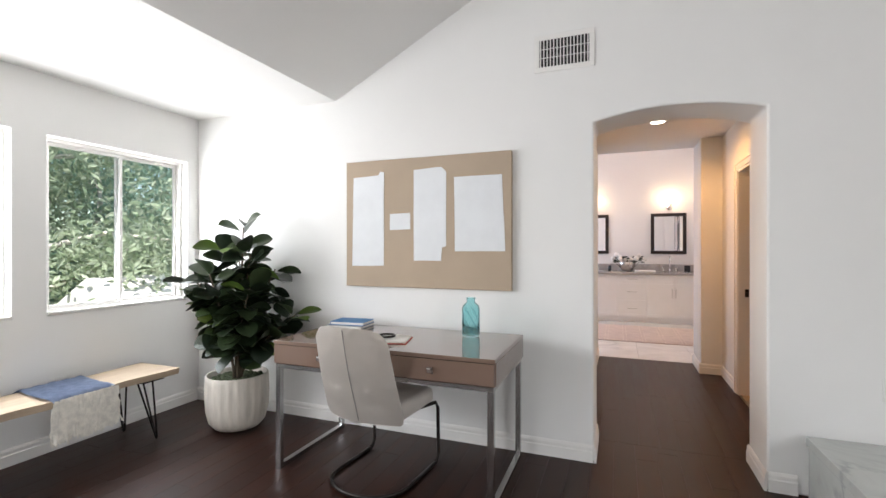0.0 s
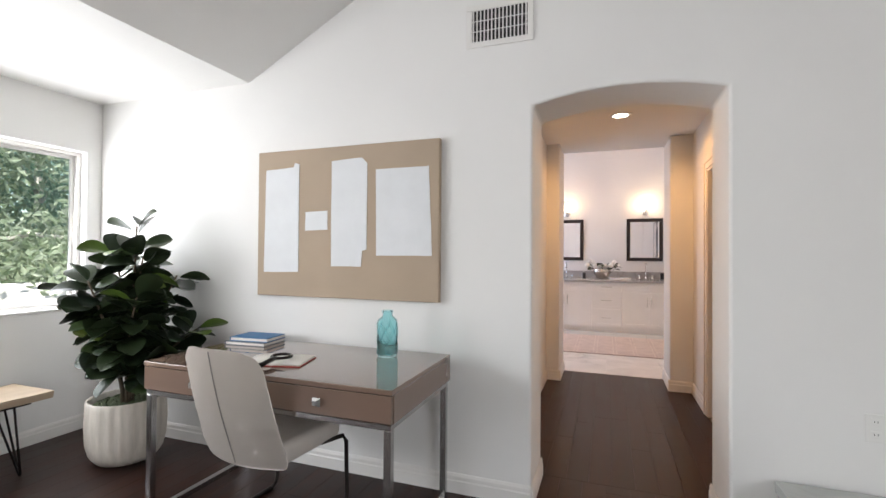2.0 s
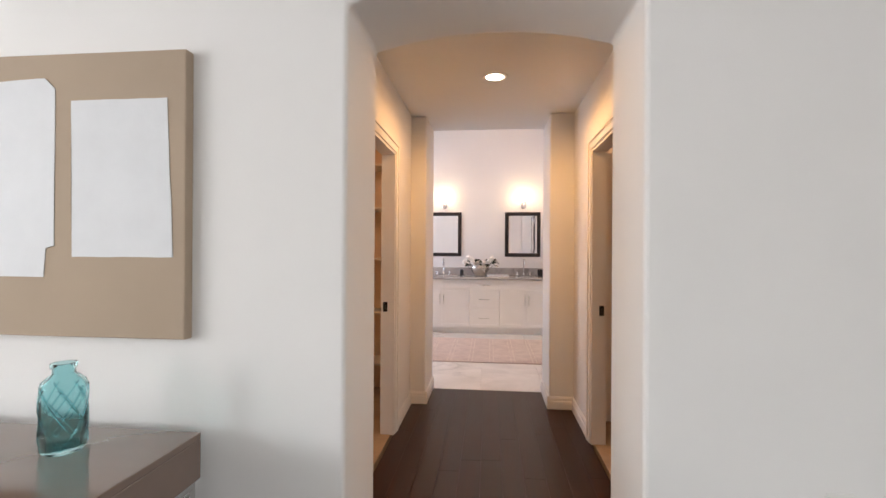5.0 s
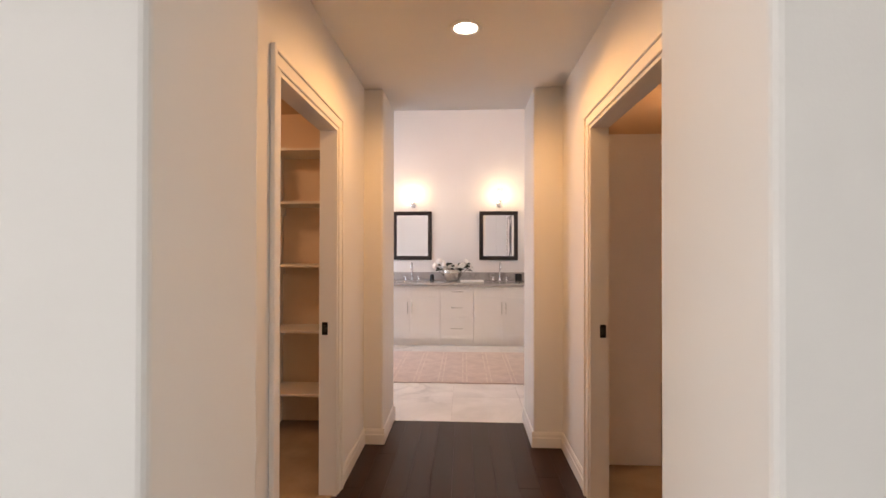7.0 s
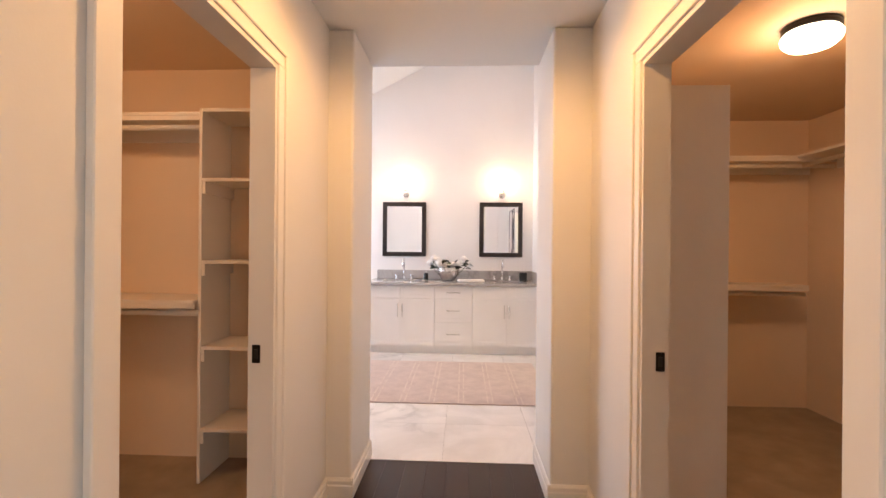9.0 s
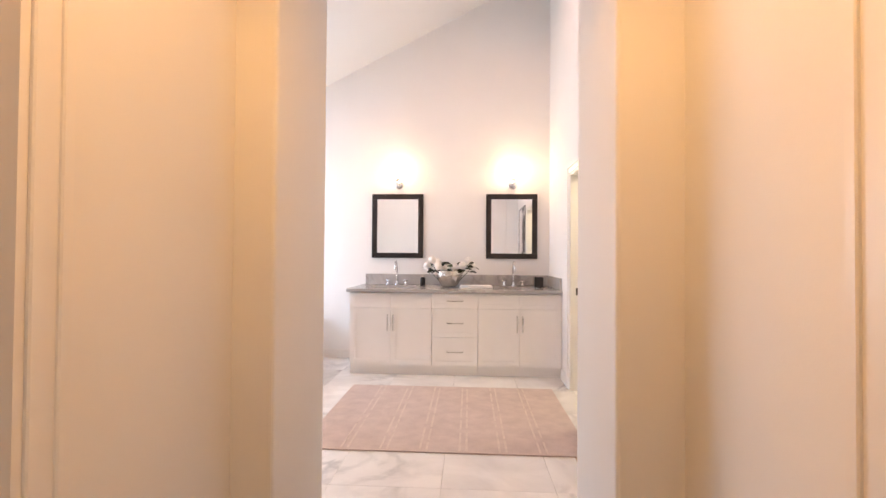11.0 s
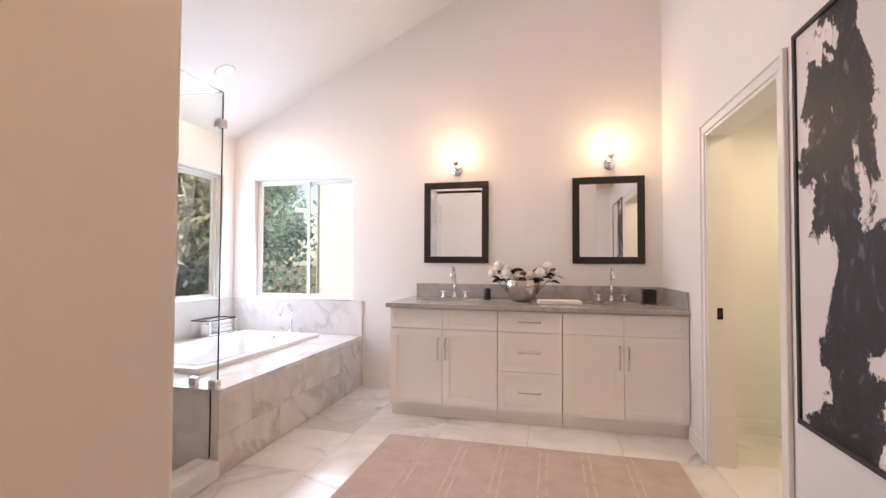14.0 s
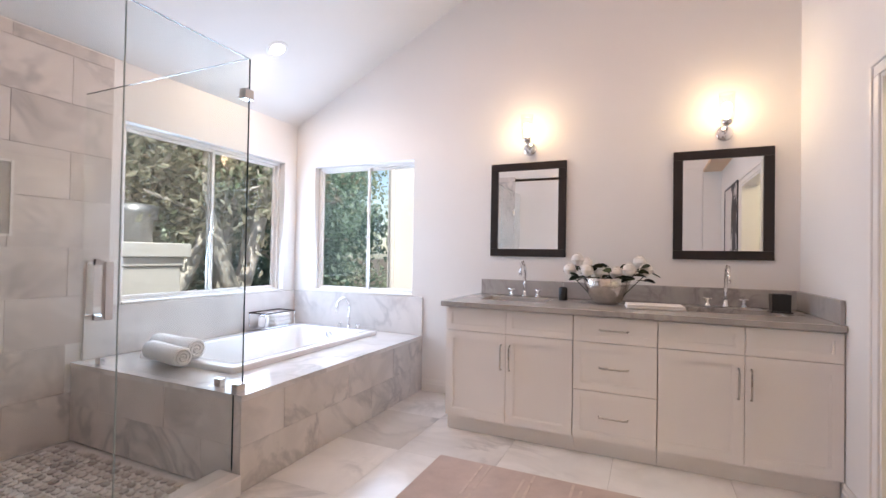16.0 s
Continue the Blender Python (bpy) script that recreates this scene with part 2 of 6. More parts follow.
M_WOVEN = plain("dark_weave", (0.03, 0.022, 0.018), 0.6, vary=0.3, scale=60, grain=90, relief=0.6)


# ---- building helpers ----
def bm_box(bm, x0, x1, y0, y1, z0, z1):
    v = [bm.verts.new((x, y, z)) for z in (z0, z1) for y in (y0, y1) for x in (x0, x1)]
    for f in ((0, 2, 3, 1), (4, 5, 7, 6), (0, 1, 5, 4), (2, 6, 7, 3), (0, 4, 6, 2), (1, 3, 7, 5)):
        bm.faces.new([v[i] for i in f])
    return v


def bevelled(bm, width, segments=2):
    bmesh.ops.bevel(bm, geom=[e for e in bm.edges], offset=width, segments=segments, affect="EDGES", profile=0.5, clamp_overlap=True)
    return bm


def box(x0, x1, y0, y1, z0, z1, bevel=0.0, segments=2):
    bm = bmesh.new()
    bm_box(bm, x0, x1, y0, y1, z0, z1)
    if bevel:
        bevelled(bm, bevel, segments)
    return bm


def lathe(profile, at=(0, 0, 0), steps=32, flute=0.0, flutes=0):
    """A turned body from (radius, z) pairs."""
    bm = bmesh.new()
    rings = []
    for r, z in profile:
        ring = []
        for k in range(steps):
            a = 2 * math.pi * k / steps
            rr = r * (1 + flute * math.cos(a * flutes)) if flutes else r
            ring.append(bm.verts.new((at[0] + rr * math.cos(a), at[1] + rr * math.sin(a), at[2] + z)))
        rings.append(ring)
    for a, b in zip(rings, rings[1:]):
        for k in range(steps):
            bm.faces.new((a[k], a[(k + 1) % steps], b[(k + 1) % steps], b[k]))
    if profile[0][0] > 1e-4:
        bm.faces.new(rings[0][::-1])
    if profile[-1][0] > 1e-4:
        bm.faces.new(rings[-1])
    bmesh.ops.remove_doubles(bm, verts=bm.verts, dist=1e-5)
    return bm


def tube(points, radius, steps=10, taper=1.0, square=False):
    """A round (or square) bar along points."""
    bm = bmesh.new()
    pts = [Vector(p) for p in points]
    rings = []
    n = 4 if square else steps
    up = Vector((0.0123, 0.031, 1)).normalized()
    for i, p in enumerate(pts):
        d = (pts[min(i + 1, len(pts) - 1)] - pts[max(i - 1, 0)]).normalized()
        ref = up if abs(d.dot(up)) < 0.95 else Vector((1, 0, 0))
        a = d.cross(ref).normalized()
        b = d.cross(a).normalized()
        r = radius * (1 + (taper - 1) * i / max(1, len(pts) - 1))
        off = math.pi / 4 if square else 0
        rings.append([bm.verts.new(p + a * r * math.cos(off + 2 * math.pi * k / n) + b * r * math.sin(off + 2 * math.pi * k / n)) for k in range(n)])
    for ra, rb in zip(rings, rings[1:]):
        for k in range(n):
            bm.faces.new((ra[k], ra[(k + 1) % n], rb[(k + 1) % n], rb[k]))
    bm.faces.new(rings[0][::-1])
    bm.faces.new(rings[-1])
    bmesh.ops.recalc_face_normals(bm, faces=bm.faces)
    return bm


def merge(*bms):
    out = bmesh.new()
    for b in bms:
        me = bpy.data.meshes.new("tmp")
        b.to_mesh(me)
        out.from_mesh(me)
        b.free()
        bpy.data.meshes.remove(me)
    return out


def part(name, bm, material, parent=None, label="", smooth=False):
    me = bpy.data.meshes.new(name)
    bmesh.ops.recalc_face_normals(bm, faces=bm.faces)
    bm.to_mesh(me)
    bm.free()
    me.materials.append(material)
    if smooth:
        for p in me.polygons:
            p.use_smooth = True
    ob = new(name, me)
    if parent is not None:
        ob.parent = parent
    if label:
        ob["label"] = label
    return ob


def thing(name, label, category, at=(0, 0, 0), rz=0.0, group="", kind=""):
    ob = new(name)
    ob.matrix_world = pose(*at, 0, 0, rz)
    return tagged(ob, label, category, group, kind)


def setting(name, bm, material, label, category, bevel=0.0, smooth=False):
    ob = tagged(part(name, bm, material, None, "", smooth), label, category, "", "structure")
    if bevel:
        md = ob.modifiers.new("soft_corners", "BEVEL")
        md.width, md.segments, md.limit_method, md.angle_limit = bevel, 3, "ANGLE", radians(50)
    return ob


def panel(us, ws, hole, place):
    """A thick sheet over the grid us x ws, with the cells for which hole(u, w) is true left open. place(u, w, side) gives the point."""
    bm = bmesh.new()
    seen = {}

    def vert(u, w, s):
        key = (round(u, 4), round(w, 4), s)
        if key not in seen:
            seen[key] = bm.verts.new(place(u, w, s))
        return seen[key]

    solid = {(i, j): not hole((us[i] + us[i + 1]) / 2, (ws[j] + ws[j + 1]) / 2) for i in range(len(us) - 1) for j in range(len(ws) - 1)}
    for (i, j), on in solid.items():
        if not on:
            continue
        u0, u1, w0, w1 = us[i], us[i + 1], ws[j], ws[j + 1]
        bm.faces.new([vert(u0, w0, 0), vert(u1, w0, 0), vert(u1, w1, 0), vert(u0, w1, 0)])
        bm.faces.new([vert(u0, w0, 1), vert(u0, w1, 1), vert(u1, w1, 1), vert(u1, w0, 1)])
        for di, dj, a, b in ((-1, 0, (u0, w0), (u0, w1)), (1, 0, (u1, w0), (u1, w1)), (0, -1, (u0, w0), (u1, w0)), (0, 1, (u0, w1), (u1, w1))):
            if not solid.get((i + di, j + dj), False):
                bm.faces.new([vert(*a, 0), vert(*b, 0), vert(*b, 1), vert(*a, 1)])
    return bm


def wall_x(x0, x1, y0, y1, z0, z1, holes=()):
    """A wall across x, with holes (ya, yb, za, zb)."""
    us = sorted({y0, y1, *[h[0] for h in holes], *[h[1] for h in holes]})
    ws = sorted({z0, z1, *[h[2] for h in holes], *[h[3] for h in holes]})
    return panel(us, ws, lambda u, w: any(h[0] < u < h[1] and h[2] < w < h[3] for h in holes), lambda u, w, s: ((x0, x1)[s], u, w))


def wall_y(y0, y1, x0, x1, z0, z1, holes=()):
    us = sorted({x0, x1, *[h[0] for h in holes], *[h[1] for h in holes]})
    ws = sorted({z0, z1, *[h[2] for h in holes], *[h[3] for h in holes]})
    return panel(us, ws, lambda u, w: any(h[0] < u < h[1] and h[2] < w < h[3] for h in holes), lambda u, w, s: (u, (y0, y1)[s], w))


def cut_above(bm, point, normal):
    """Take away what lies on the normal's side of a plane."""
    geom = list(bm.verts) + list(bm.edges) + list(bm.faces)
    r = bmesh.ops.bisect_plane(bm, geom=geom, plane_co=point, plane_no=normal, clear_outer=True)
    bmesh.ops.holes_fill(bm, edges=[e for e in r["geom_cut"] if isinstance(e, bmesh.types.BMEdge)], sides=0)
    return bm


# ---- the shell ----
SLOPE = 0.51
# bedroom
BX0, BX1, BY0, BY1 = -3.30, 3.20, -3.20, 2.90
RIDGE = 0.70
# unseen opening, added to let light in from the east
W_EAST_UNSEEN = (-2.2, -0.4, 0.89, 2.06)
W_BED = ((1.77, 2.80, 0.89, 2.06), (0.30, 1.58, 0.89, 2.06), (-2.0, -0.3, 0.89, 2.06))
setting("wall_west", wall_x(BX0 - 0.16, BX0, BY0, BY1 + 0.16, 0, 2.6, W_BED), M_WALL, "white painted wall with windows beside the bench", "wall", 0.008)


def arch_wall():
    """The desk wall with its shallow arched opening and thick jambs."""
    xa, xb, zs, rise, y0, y1 = 0.015, 0.913, 2.10, 0.062, BY1, 3.27
    bm = bmesh.new()
    seen = {}

    def vert(x, z, y):
        key = (round(x, 4), round(z, 4), y)
        if key not in seen:
            seen[key] = bm.verts.new((x, y, z))
        return seen[key]

    def top(x):
        return 2.50 + SLOPE * (max(0, min(x, RIDGE) + 1.87) - max(0, x - RIDGE))

    n = 16
    xs = [xa + (xb - xa) * k / n for k in range(n + 1)]
    zc = [zs + rise * (1 - (2 * k / n - 1) ** 2) for k in range(n + 1)]
    sides = [(BX0, -1.87), (-1.87, xa), (xb, BX1)]
    cells = [(a, b, (0, 0), (zs, zs)) for a, b in sides] + [(a, b, (zs, zs), (top(a), top(b))) for a, b in sides]
    cells += [(xs[k], xs[k + 1], (zc[k], zc[k + 1]), (top(xs[k]), top(xs[k + 1]))) for k in range(n)]
    for x0, x1, (za, zb), (zt, zu) in cells:
        for y in (y0, y1):
            bm.faces.new([vert(x0, za, y), vert(x1, zb, y), vert(x1, zu, y), vert(x0, zt, y)])
    keyed = {v: k[:2] for k, v in seen.items()}
    for e in [e for e in bm.edges if len(e.link_faces) == 1 and abs(e.verts[0].co.y - y0) < 1e-6]:
        a, b = e.verts
        bm.faces.new([a, b, vert(*keyed[b], y1), vert(*keyed[a], y1)])
    return bm


bm = arch_wall()
bmesh.ops.recalc_face_normals(bm, faces=bm.faces)
setting("wall_north", bm, M_WALL, "white painted wall with a shallow arched opening", "wall", 0.014)
setting("wall_south", wall_y(BY0 - 0.16, BY0, BX0, BX1, 0, 3.9), M_WALL, "plain white painted bedroom wall", "wall")
setting("wall_east", wall_x(BX1, BX1 + 0.16, BY0, BY1, 0, 3.0, [W_EAST_UNSEEN]), M_WALL, "plain white painted bedroom wall", "wall")


def roof_sheet(profile, y0, y1, thick=0.12):
    """A ceiling that follows (x, z) pairs from y0 to y1."""
    bm = bmesh.new()
    lo = [[bm.verts.new((x, y, z)) for y in (y0, y1)] for x, z in profile]
    hi = [[bm.verts.new((x, y, z + thick)) for y in (y0, y1)] for x, z in profile]
    for a, b, c, d in zip(lo, lo[1:], hi, hi[1:]):
        bm.faces.new((a[0], b[0], b[1], a[1]))
        bm.faces.new((c[0], c[1], d[1], d[0]))
        bm.faces.new((a[0], c[0], d[0], b[0]))
        bm.faces.new((a[1], b[1], d[1], c[1]))
    bm.faces.new((lo[0][0], lo[0][1], hi[0][1], hi[0][0]))
    bm.faces.new((lo[-1][0], hi[-1][0], hi[-1][1], lo[-1][1]))
    return bm


zr = 2.45 + SLOPE * (RIDGE + 1.87)
setting("ceiling", roof_sheet([(BX0 - 0.16, 2.45), (-1.87, 2.45), (RIDGE, zr), (BX1 + 0.1, zr - SLOPE * (BX1 + 0.1 - RIDGE))], BY0, BY1 + 0.002), M_CEIL, "white vaulted bedroom ceiling with a flat edge", "ceiling")
setting("floor", box(BX0, BX1, BY0, 3.27, -0.12, -0.014), M_GAP, "dark stained hardwood plank bedroom floor", "floor")

# hall
HX0, HX1, HZ = -0.22, 1.165, 2.49
JX0, JX1, JY0, JY1 = -0.085, 0.965, 5.42, 5.86
DL = (3.935, 4.745)
DR = (3.825, 4.745)
HT = 0.09
DH = 2.03
setting("wall_hall_west", wall_x(HX0 - HT, HX0, 3.27, JY0, 0, HZ, [(DL[0], DL[1], 0, DH)]), M_WALL, "warm lit hall wall with a closet doorway", "wall")
setting("wall_hall_east", wall_x(HX1, HX1 + HT, 3.27, JY0, 0, HZ, [(DR[0], DR[1], 0, DH)]), M_WALL, "warm lit hall wall with a closet doorway", "wall")
setting("pier_west", box(HX0 - HT, JX0, JY0, 5.92, 0, HZ), M_WALL, "rounded white wall return beside the bathroom opening", "wall", 0.014)
setting("pier_east", box(JX1, HX1 + HT, JY0, 5.92, 0, HZ), M_WALL, "rounded white wall return beside the bathroom opening", "wall", 0.014)
setting("ceiling_hall", box(HX0 - HT, HX1 + HT, 3.272, 5.827, HZ, HZ + 0.12), M_CEIL, "flat white hall ceiling", "ceiling")
setting("floor_hall", box(HX0, HX1, 3.27, JY1, -0.12, -0.014), M_GAP, "dark stained hardwood plank hall floor", "floor")

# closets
setting("wall_closet_west", wall_x(-2.50, -2.40, 3.27, 5.82, 0, 2.5), M_CLOSET_LAMPLIT, "plain closet wall", "wall")
setting("wall_closet_back", wall_y(5.82, 5.826, -2.50, HX0 - HT, 0, 2.5), M_CLOSET_LAMPLIT, "plain closet wall behind the shelves", "wall")
setting("ceiling_closet", box(-2.50, HX0 - HT, 3.27, 5.92, 2.44, 2.48), M_CLOSET_LAMPLIT, "flat closet ceiling", "ceiling")
setting("floor_closet", box(-2.50, HX0 - 0.02, 3.27, 5.82, -0.12, 0.004), M_CARPET, "tan carpet closet floor", "floor")
setting("wall_closet_east", wall_x(3.42, 3.52, 3.27, 7.10, 0, 2.5), M_CLOSET_LAMPLIT, "plain closet wall", "wall")
setting("wall_closet_corner", wall_y(3.15, 3.27, BX1, 3.52, 0, 2.5), M_CLOSET_LAMPLIT, "plain closet wall", "wall")
setting("wall_closet_back_east", wall_y(7.02, 7.12, 1.61, 3.42, 0, 2.5), M_CLOSET_LAMPLIT, "plain closet wall behind the rods", "wall")
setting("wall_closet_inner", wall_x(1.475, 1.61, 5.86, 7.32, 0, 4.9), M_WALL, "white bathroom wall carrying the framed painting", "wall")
setting("ceiling_closet_east", box(HX1 + HT, 3.52, 3.27, 7.12, 2.44, 2.48), M_CLOSET_LAMPLIT, "flat closet ceiling", "ceiling")
setting("floor_closet_east", box(HX1 + 0.02, 3.42, 3.27, 7.02, -0.12, 0.004), M_CARPET, "tan carpet closet floor", "floor")

# bathroom
TX0, TX1, TY0, TY1 = -2.79, 1.475, 5.92, 9.50
TS, TZ = 0.51, 2.53
WV = (-2.55, -1.41, 0.834, 2.09)
WL = (7.79, 9.33, 0.834, 2.12)
BD = (7.42, 8.36)


def under_bath_roof(bm):
    bmesh.ops.recalc_face_normals(bm, faces=bm.faces)
    return cut_above(bm, (TX0, 0, TZ + 0.03), Vector((-TS, 0, 1)).normalized())


setting("wall_vanity", under_bath_roof(wall_y(TY1, TY1 + 0.16, TX0 - 0.16, TX1 + 0.14, 0, 4.9, [WV])), M_WALL, "tall white bathroom wall behind the vanity", "wall", 0.008)
setting("wall_tub", wall_x(TX0 - 0.16, TX0, TY0, TY1, -0.12, TZ + 0.03, [WL]), M_WALL, "white bathroom wall with a wide window over the tub", "wall", 0.008)
setting("wall_bath_east", wall_x(TX1, TX1 + 0.135, 7.32, TY1, 0, 4.9, [(BD[0], BD[1], 0, DH)]), M_WALL, "white bathroom wall with a doorway", "wall")
setting("wall_bath_south", under_bath_roof(wall_y(TY0 - 0.092, TY0, TX0 - 0.16, TX1, -0.12, 4.9, [(HX0 - HT, HX1 + HT, -0.12, HZ)])), M_WALL, "white bathroom wall around the hall opening", "wall")
setting("ceiling_bath", roof_sheet([(TX0 - 0.16, TZ - 0.16 * TS), (TX1 + 0.2, TZ + TS * (TX1 + 0.2 - TX0))], TY0 - 0.06, TY1 + 0.16), M_CEIL, "white sloping bathroom ceiling", "ceiling")
setting("floor_bath", box(TX0, TX1 + 0.02, JY1 + 0.001, TY1, -0.12, -0.010), M_GROUT, "white marble tile bathroom floor", "floor")
# room beyond the bathroom door
setting("wall_wc_far", wall_x(2.95, 3.05, 7.12, 9.64, 0, 2.5), M_WALL, "plain cream wall in the side room", "wall")
setting("wall_wc_north", wall_y(9.0, 9.10, 1.61, 2.95, 0, 2.5), M_WALL, "plain cream wall in the side room", "wall")
setting("wall_wc_south", wall_y(7.122, 7.20, 1.61, 2.95, 0, 2.5), M_WALL, "plain cream wall in the side room", "wall")
setting("ceiling_wc", box(1.61, 3.05, 7.12, 9.10, 2.46, 2.5), M_CEIL, "flat white ceiling of the side room", "ceiling")
setting("floor_wc", box(TX1 + 0.02, 2.95, 7.20, 9.0, -0.12, -0.010), M_GROUT, "white marble tile floor of the side room", "floor")


# ---- trim ----
def baseboard_run(p0, p1, inward, h=0.105):
    """A stepped skirting board from p0 to p1; inward is the room side's normal."""
    d = Vector((p1[0] - p0[0], p1[1] - p0[1], 0))
    n = Vector((*inward, 0))
    prof = [(0.0, 0.0), (0.014, 0.0), (0.014, h * 0.62), (0.010, h * 0.68), (0.010, h * 0.86), (0.004, h), (0.0, h)]
    bm = bmesh.new()
    ends = []
    for base in (Vector((*p0, 0)), Vector((*p0, 0)) + d):
        ends.append([bm.verts.new(base + n * o + Vector((0, 0, z))) for o, z in prof])
    a, b = ends
    for k in range(len(prof)):
        q = (k + 1) % len(prof)
        bm.faces.new((a[k], a[q], b[q], b[k]))
    bm.faces.new(a)
    bm.faces.new(b[::-1])
    return bm


g, CW = 0.001, 0.072
RUNS = [
    ((BX0 + g, 2.885), (BX0 + g, BY0), (1, 0)), ((BX0 + g, BY1 - g), (0.012, BY1 - g), (0, -1)), ((0.916, BY1 - g), (1.05, BY1 - g), (0, -1)),
    ((0.016, BY1 - 0.013), (0.016, 3.27), (1, 0)), ((0.912, BY1 - 0.013), (0.912, 3.27), (-1, 0)),
    ((HX0 + g, DL[1] + CW + 0.004), (HX0 + g, JY0), (1, 0)), ((HX1 - g, DR[1] + CW + 0.004), (HX1 - g, JY0), (-1, 0)),
    ((HX0 + g, 3.28), (HX0 + g, DL[0] - CW - 0.004), (1, 0)), ((HX1 - g, 3.28), (HX1 - g, DR[0] - CW - 0.004), (-1, 0)),
    ((HX0, JY0 - g), (JX0 + 0.015, JY0 - g), (0, -1)), ((HX1, JY0 - g), (JX1 - 0.015, JY0 - g), (0, -1)),
    ((JX0 + g, JY0 - 0.012), (JX0 + g, 5.915), (1, 0)), ((JX1 - g, JY0 - 0.012), (JX1 - g, 5.915), (-1, 0)),
    ((-1.28, TY1 - g), (-0.72, TY1 - g), (0, -1)), ((TX1 - g, 5.94), (TX1 - g, BD[0] - CW - 0.004), (-1, 0)), ((TX1 - g, BD[1] + CW + 0.004), (TX1 - g, 8.735), (-1, 0)),
    ((2.949, 7.2), (2.949, 9.0), (-1, 0)), ((1.62, 8.999), (2.95, 8.999), (0, -1)),
]
for r in RUNS:
    setting("baseboard", baseboard_run(*r), M_TRIM, "white painted stepped baseboard", "baseboard")




def door_trim(name, xw, side, y0, y1, label, plate_far=True, depth=0.09):
    """Casing on the room face at x = xw (side: which way the room lies) and a lined jamb with a latch plate."""
    th = thing(name, label, "door frame", (xw, y0, 0), 0, "", "structure")
    w = y1 - y0
    s = side

    def span(a, b):
        return (min(a, b), max(a, b))

    def strip(ya, yb, za, zb, t0, t1):
        return box(*span(s * t0, s * t1), ya, yb, za, zb, 0.003, 1)

    for nm, ya, yb in (("casing_side", -CW, 0.0), ("casing_side", w, w + CW)):
        outer = (ya - 0.002, ya + 0.024) if ya < 0 else (yb - 0.024, yb + 0.002)
        part(nm, merge(strip(ya, yb, 0, DH + 0.0, 0.001, 0.013), strip(*outer, 0, DH + CW, 0.0015, 0.021)), M_TRIM, th)
    part("casing_head", merge(strip(-CW + 0.024, w + CW - 0.024, DH, DH + CW, 0.001, 0.013), strip(-CW + 0.003, w + CW - 0.003, DH + CW - 0.024, DH + CW + 0.002, 0.001, 0.022)), M_TRIM, th)
    for ya, yb in ((0.0005, 0.018), (w - 0.018, w - 0.0005)):
        a, b = span(s * 0.004, -s * (depth + 0.004))
        part("jamb", box(a, b, ya, yb, 0, DH - 0.0005), M_TRIM, th)
    a, b = span(s * 0.004, -s * (depth + 0.004))
    part("head_jamb", box(a, b, 0.018, w - 0.018, DH - 0.018, DH - 0.0005), M_TRIM, th)
    yp = (w - 0.018) if plate_far else 0.018
    yi = yp - 0.004 if plate_far else yp + 0.004
    xc = -s * 0.062
    pl = part("latch_plate", box(xc - 0.016, xc + 0.016, min(yp, yi) + 0.0005, max(yp, yi) + 0.0005 if not plate_far else max(yp, yi), 0.885, 0.955, 0.0015, 1), M_BRONZE, th, "dark bronze latch plate")
    part("latch_cup", box(xc - 0.007, xc + 0.007, min(yp, yi) - 0.002, max(yp, yi) - 0.001, 0.902, 0.938), M_BLACK, pl)
    return th


door_trim("door_1", HX0, 1, *DL, "white cased pocket doorway to the shelved closet")
door_trim("door_2", HX1, -1, *DR, "white cased pocket doorway to the lamp lit closet")
door_trim("door_3", TX1, -1, *BD, "white cased doorway beside the bathroom vanity", True, 0.135)


# ---- windows ----
def window(name, along, fixed, a0, a1, z0, z1, outward, label, mid=0.5):
    """A sliding window set back in its opening: two sashes, each with frame and pane. along: 'x' or 'y'."""
    th = thing(name, label, "window", (0, 0, 0), 0, "", "structure")
    o = outward

    def bx(u0, u1, d0, d1, w0, w1, bev=0.002):
        lo, hi = sorted((fixed + o * d0, fixed + o * d1))
        return box(u0, u1, lo, hi, w0, w1, bev, 1) if along == "x" else box(lo, hi, u0, u1, w0, w1, bev, 1)

    f = 0.028
    part("window_frame", merge(bx(a0 + 0.001, a0 + f, 0.07, 0.13, z0, z1), bx(a1 - f, a1 - 0.001, 0.07, 0.13, z0, z1), bx(a0 + f, a1 - f, 0.07, 0.13, z1 - f, z1 - 0.001), bx(a0 + f, a1 - f, 0.07, 0.13, z0 + 0.001, z0 + f)), M_TRIM, th)
    part("window_sill", bx(a0 - 0.0, a1 + 0.0, -0.012, 0.075, z0 + 0.0005, z0 + 0.016), M_TRIM, th)
    am = a0 + (a1 - a0) * mid
    for ua, ub, d in ((a0 + f, am + 0.018, 0.080), (am - 0.018, a1 - f, 0.104)):
        s = 0.024
        sash = part("sash", merge(bx(ua, ua + s, d, d + 0.02, z0 + f, z1 - f), bx(ub - s, ub, d, d + 0.02, z0 + f, z1 - f), bx(ua + s, ub - s, d, d + 0.02, z1 - f - s, z1 - f), bx(ua + s, ub - s, d, d + 0.02, z0 + f, z0 + f + s)), M_TRIM, th)
        pane = part("pane", bx(ua + s - 0.004, ub - s + 0.004, d + 0.008, d + 0.012, z0 + f + s - 0.004, z1 - f - s + 0.004, 0), M_PANE, sash, "clear glass pane")
        pane.visible_shadow = False
    part("latch", bx(am - 0.008, am + 0.008, 0.068, 0.080, (z0 + z1) / 2 - 0.1, (z0 + z1) / 2 - 0.06), M_NICKEL, th)
    return th


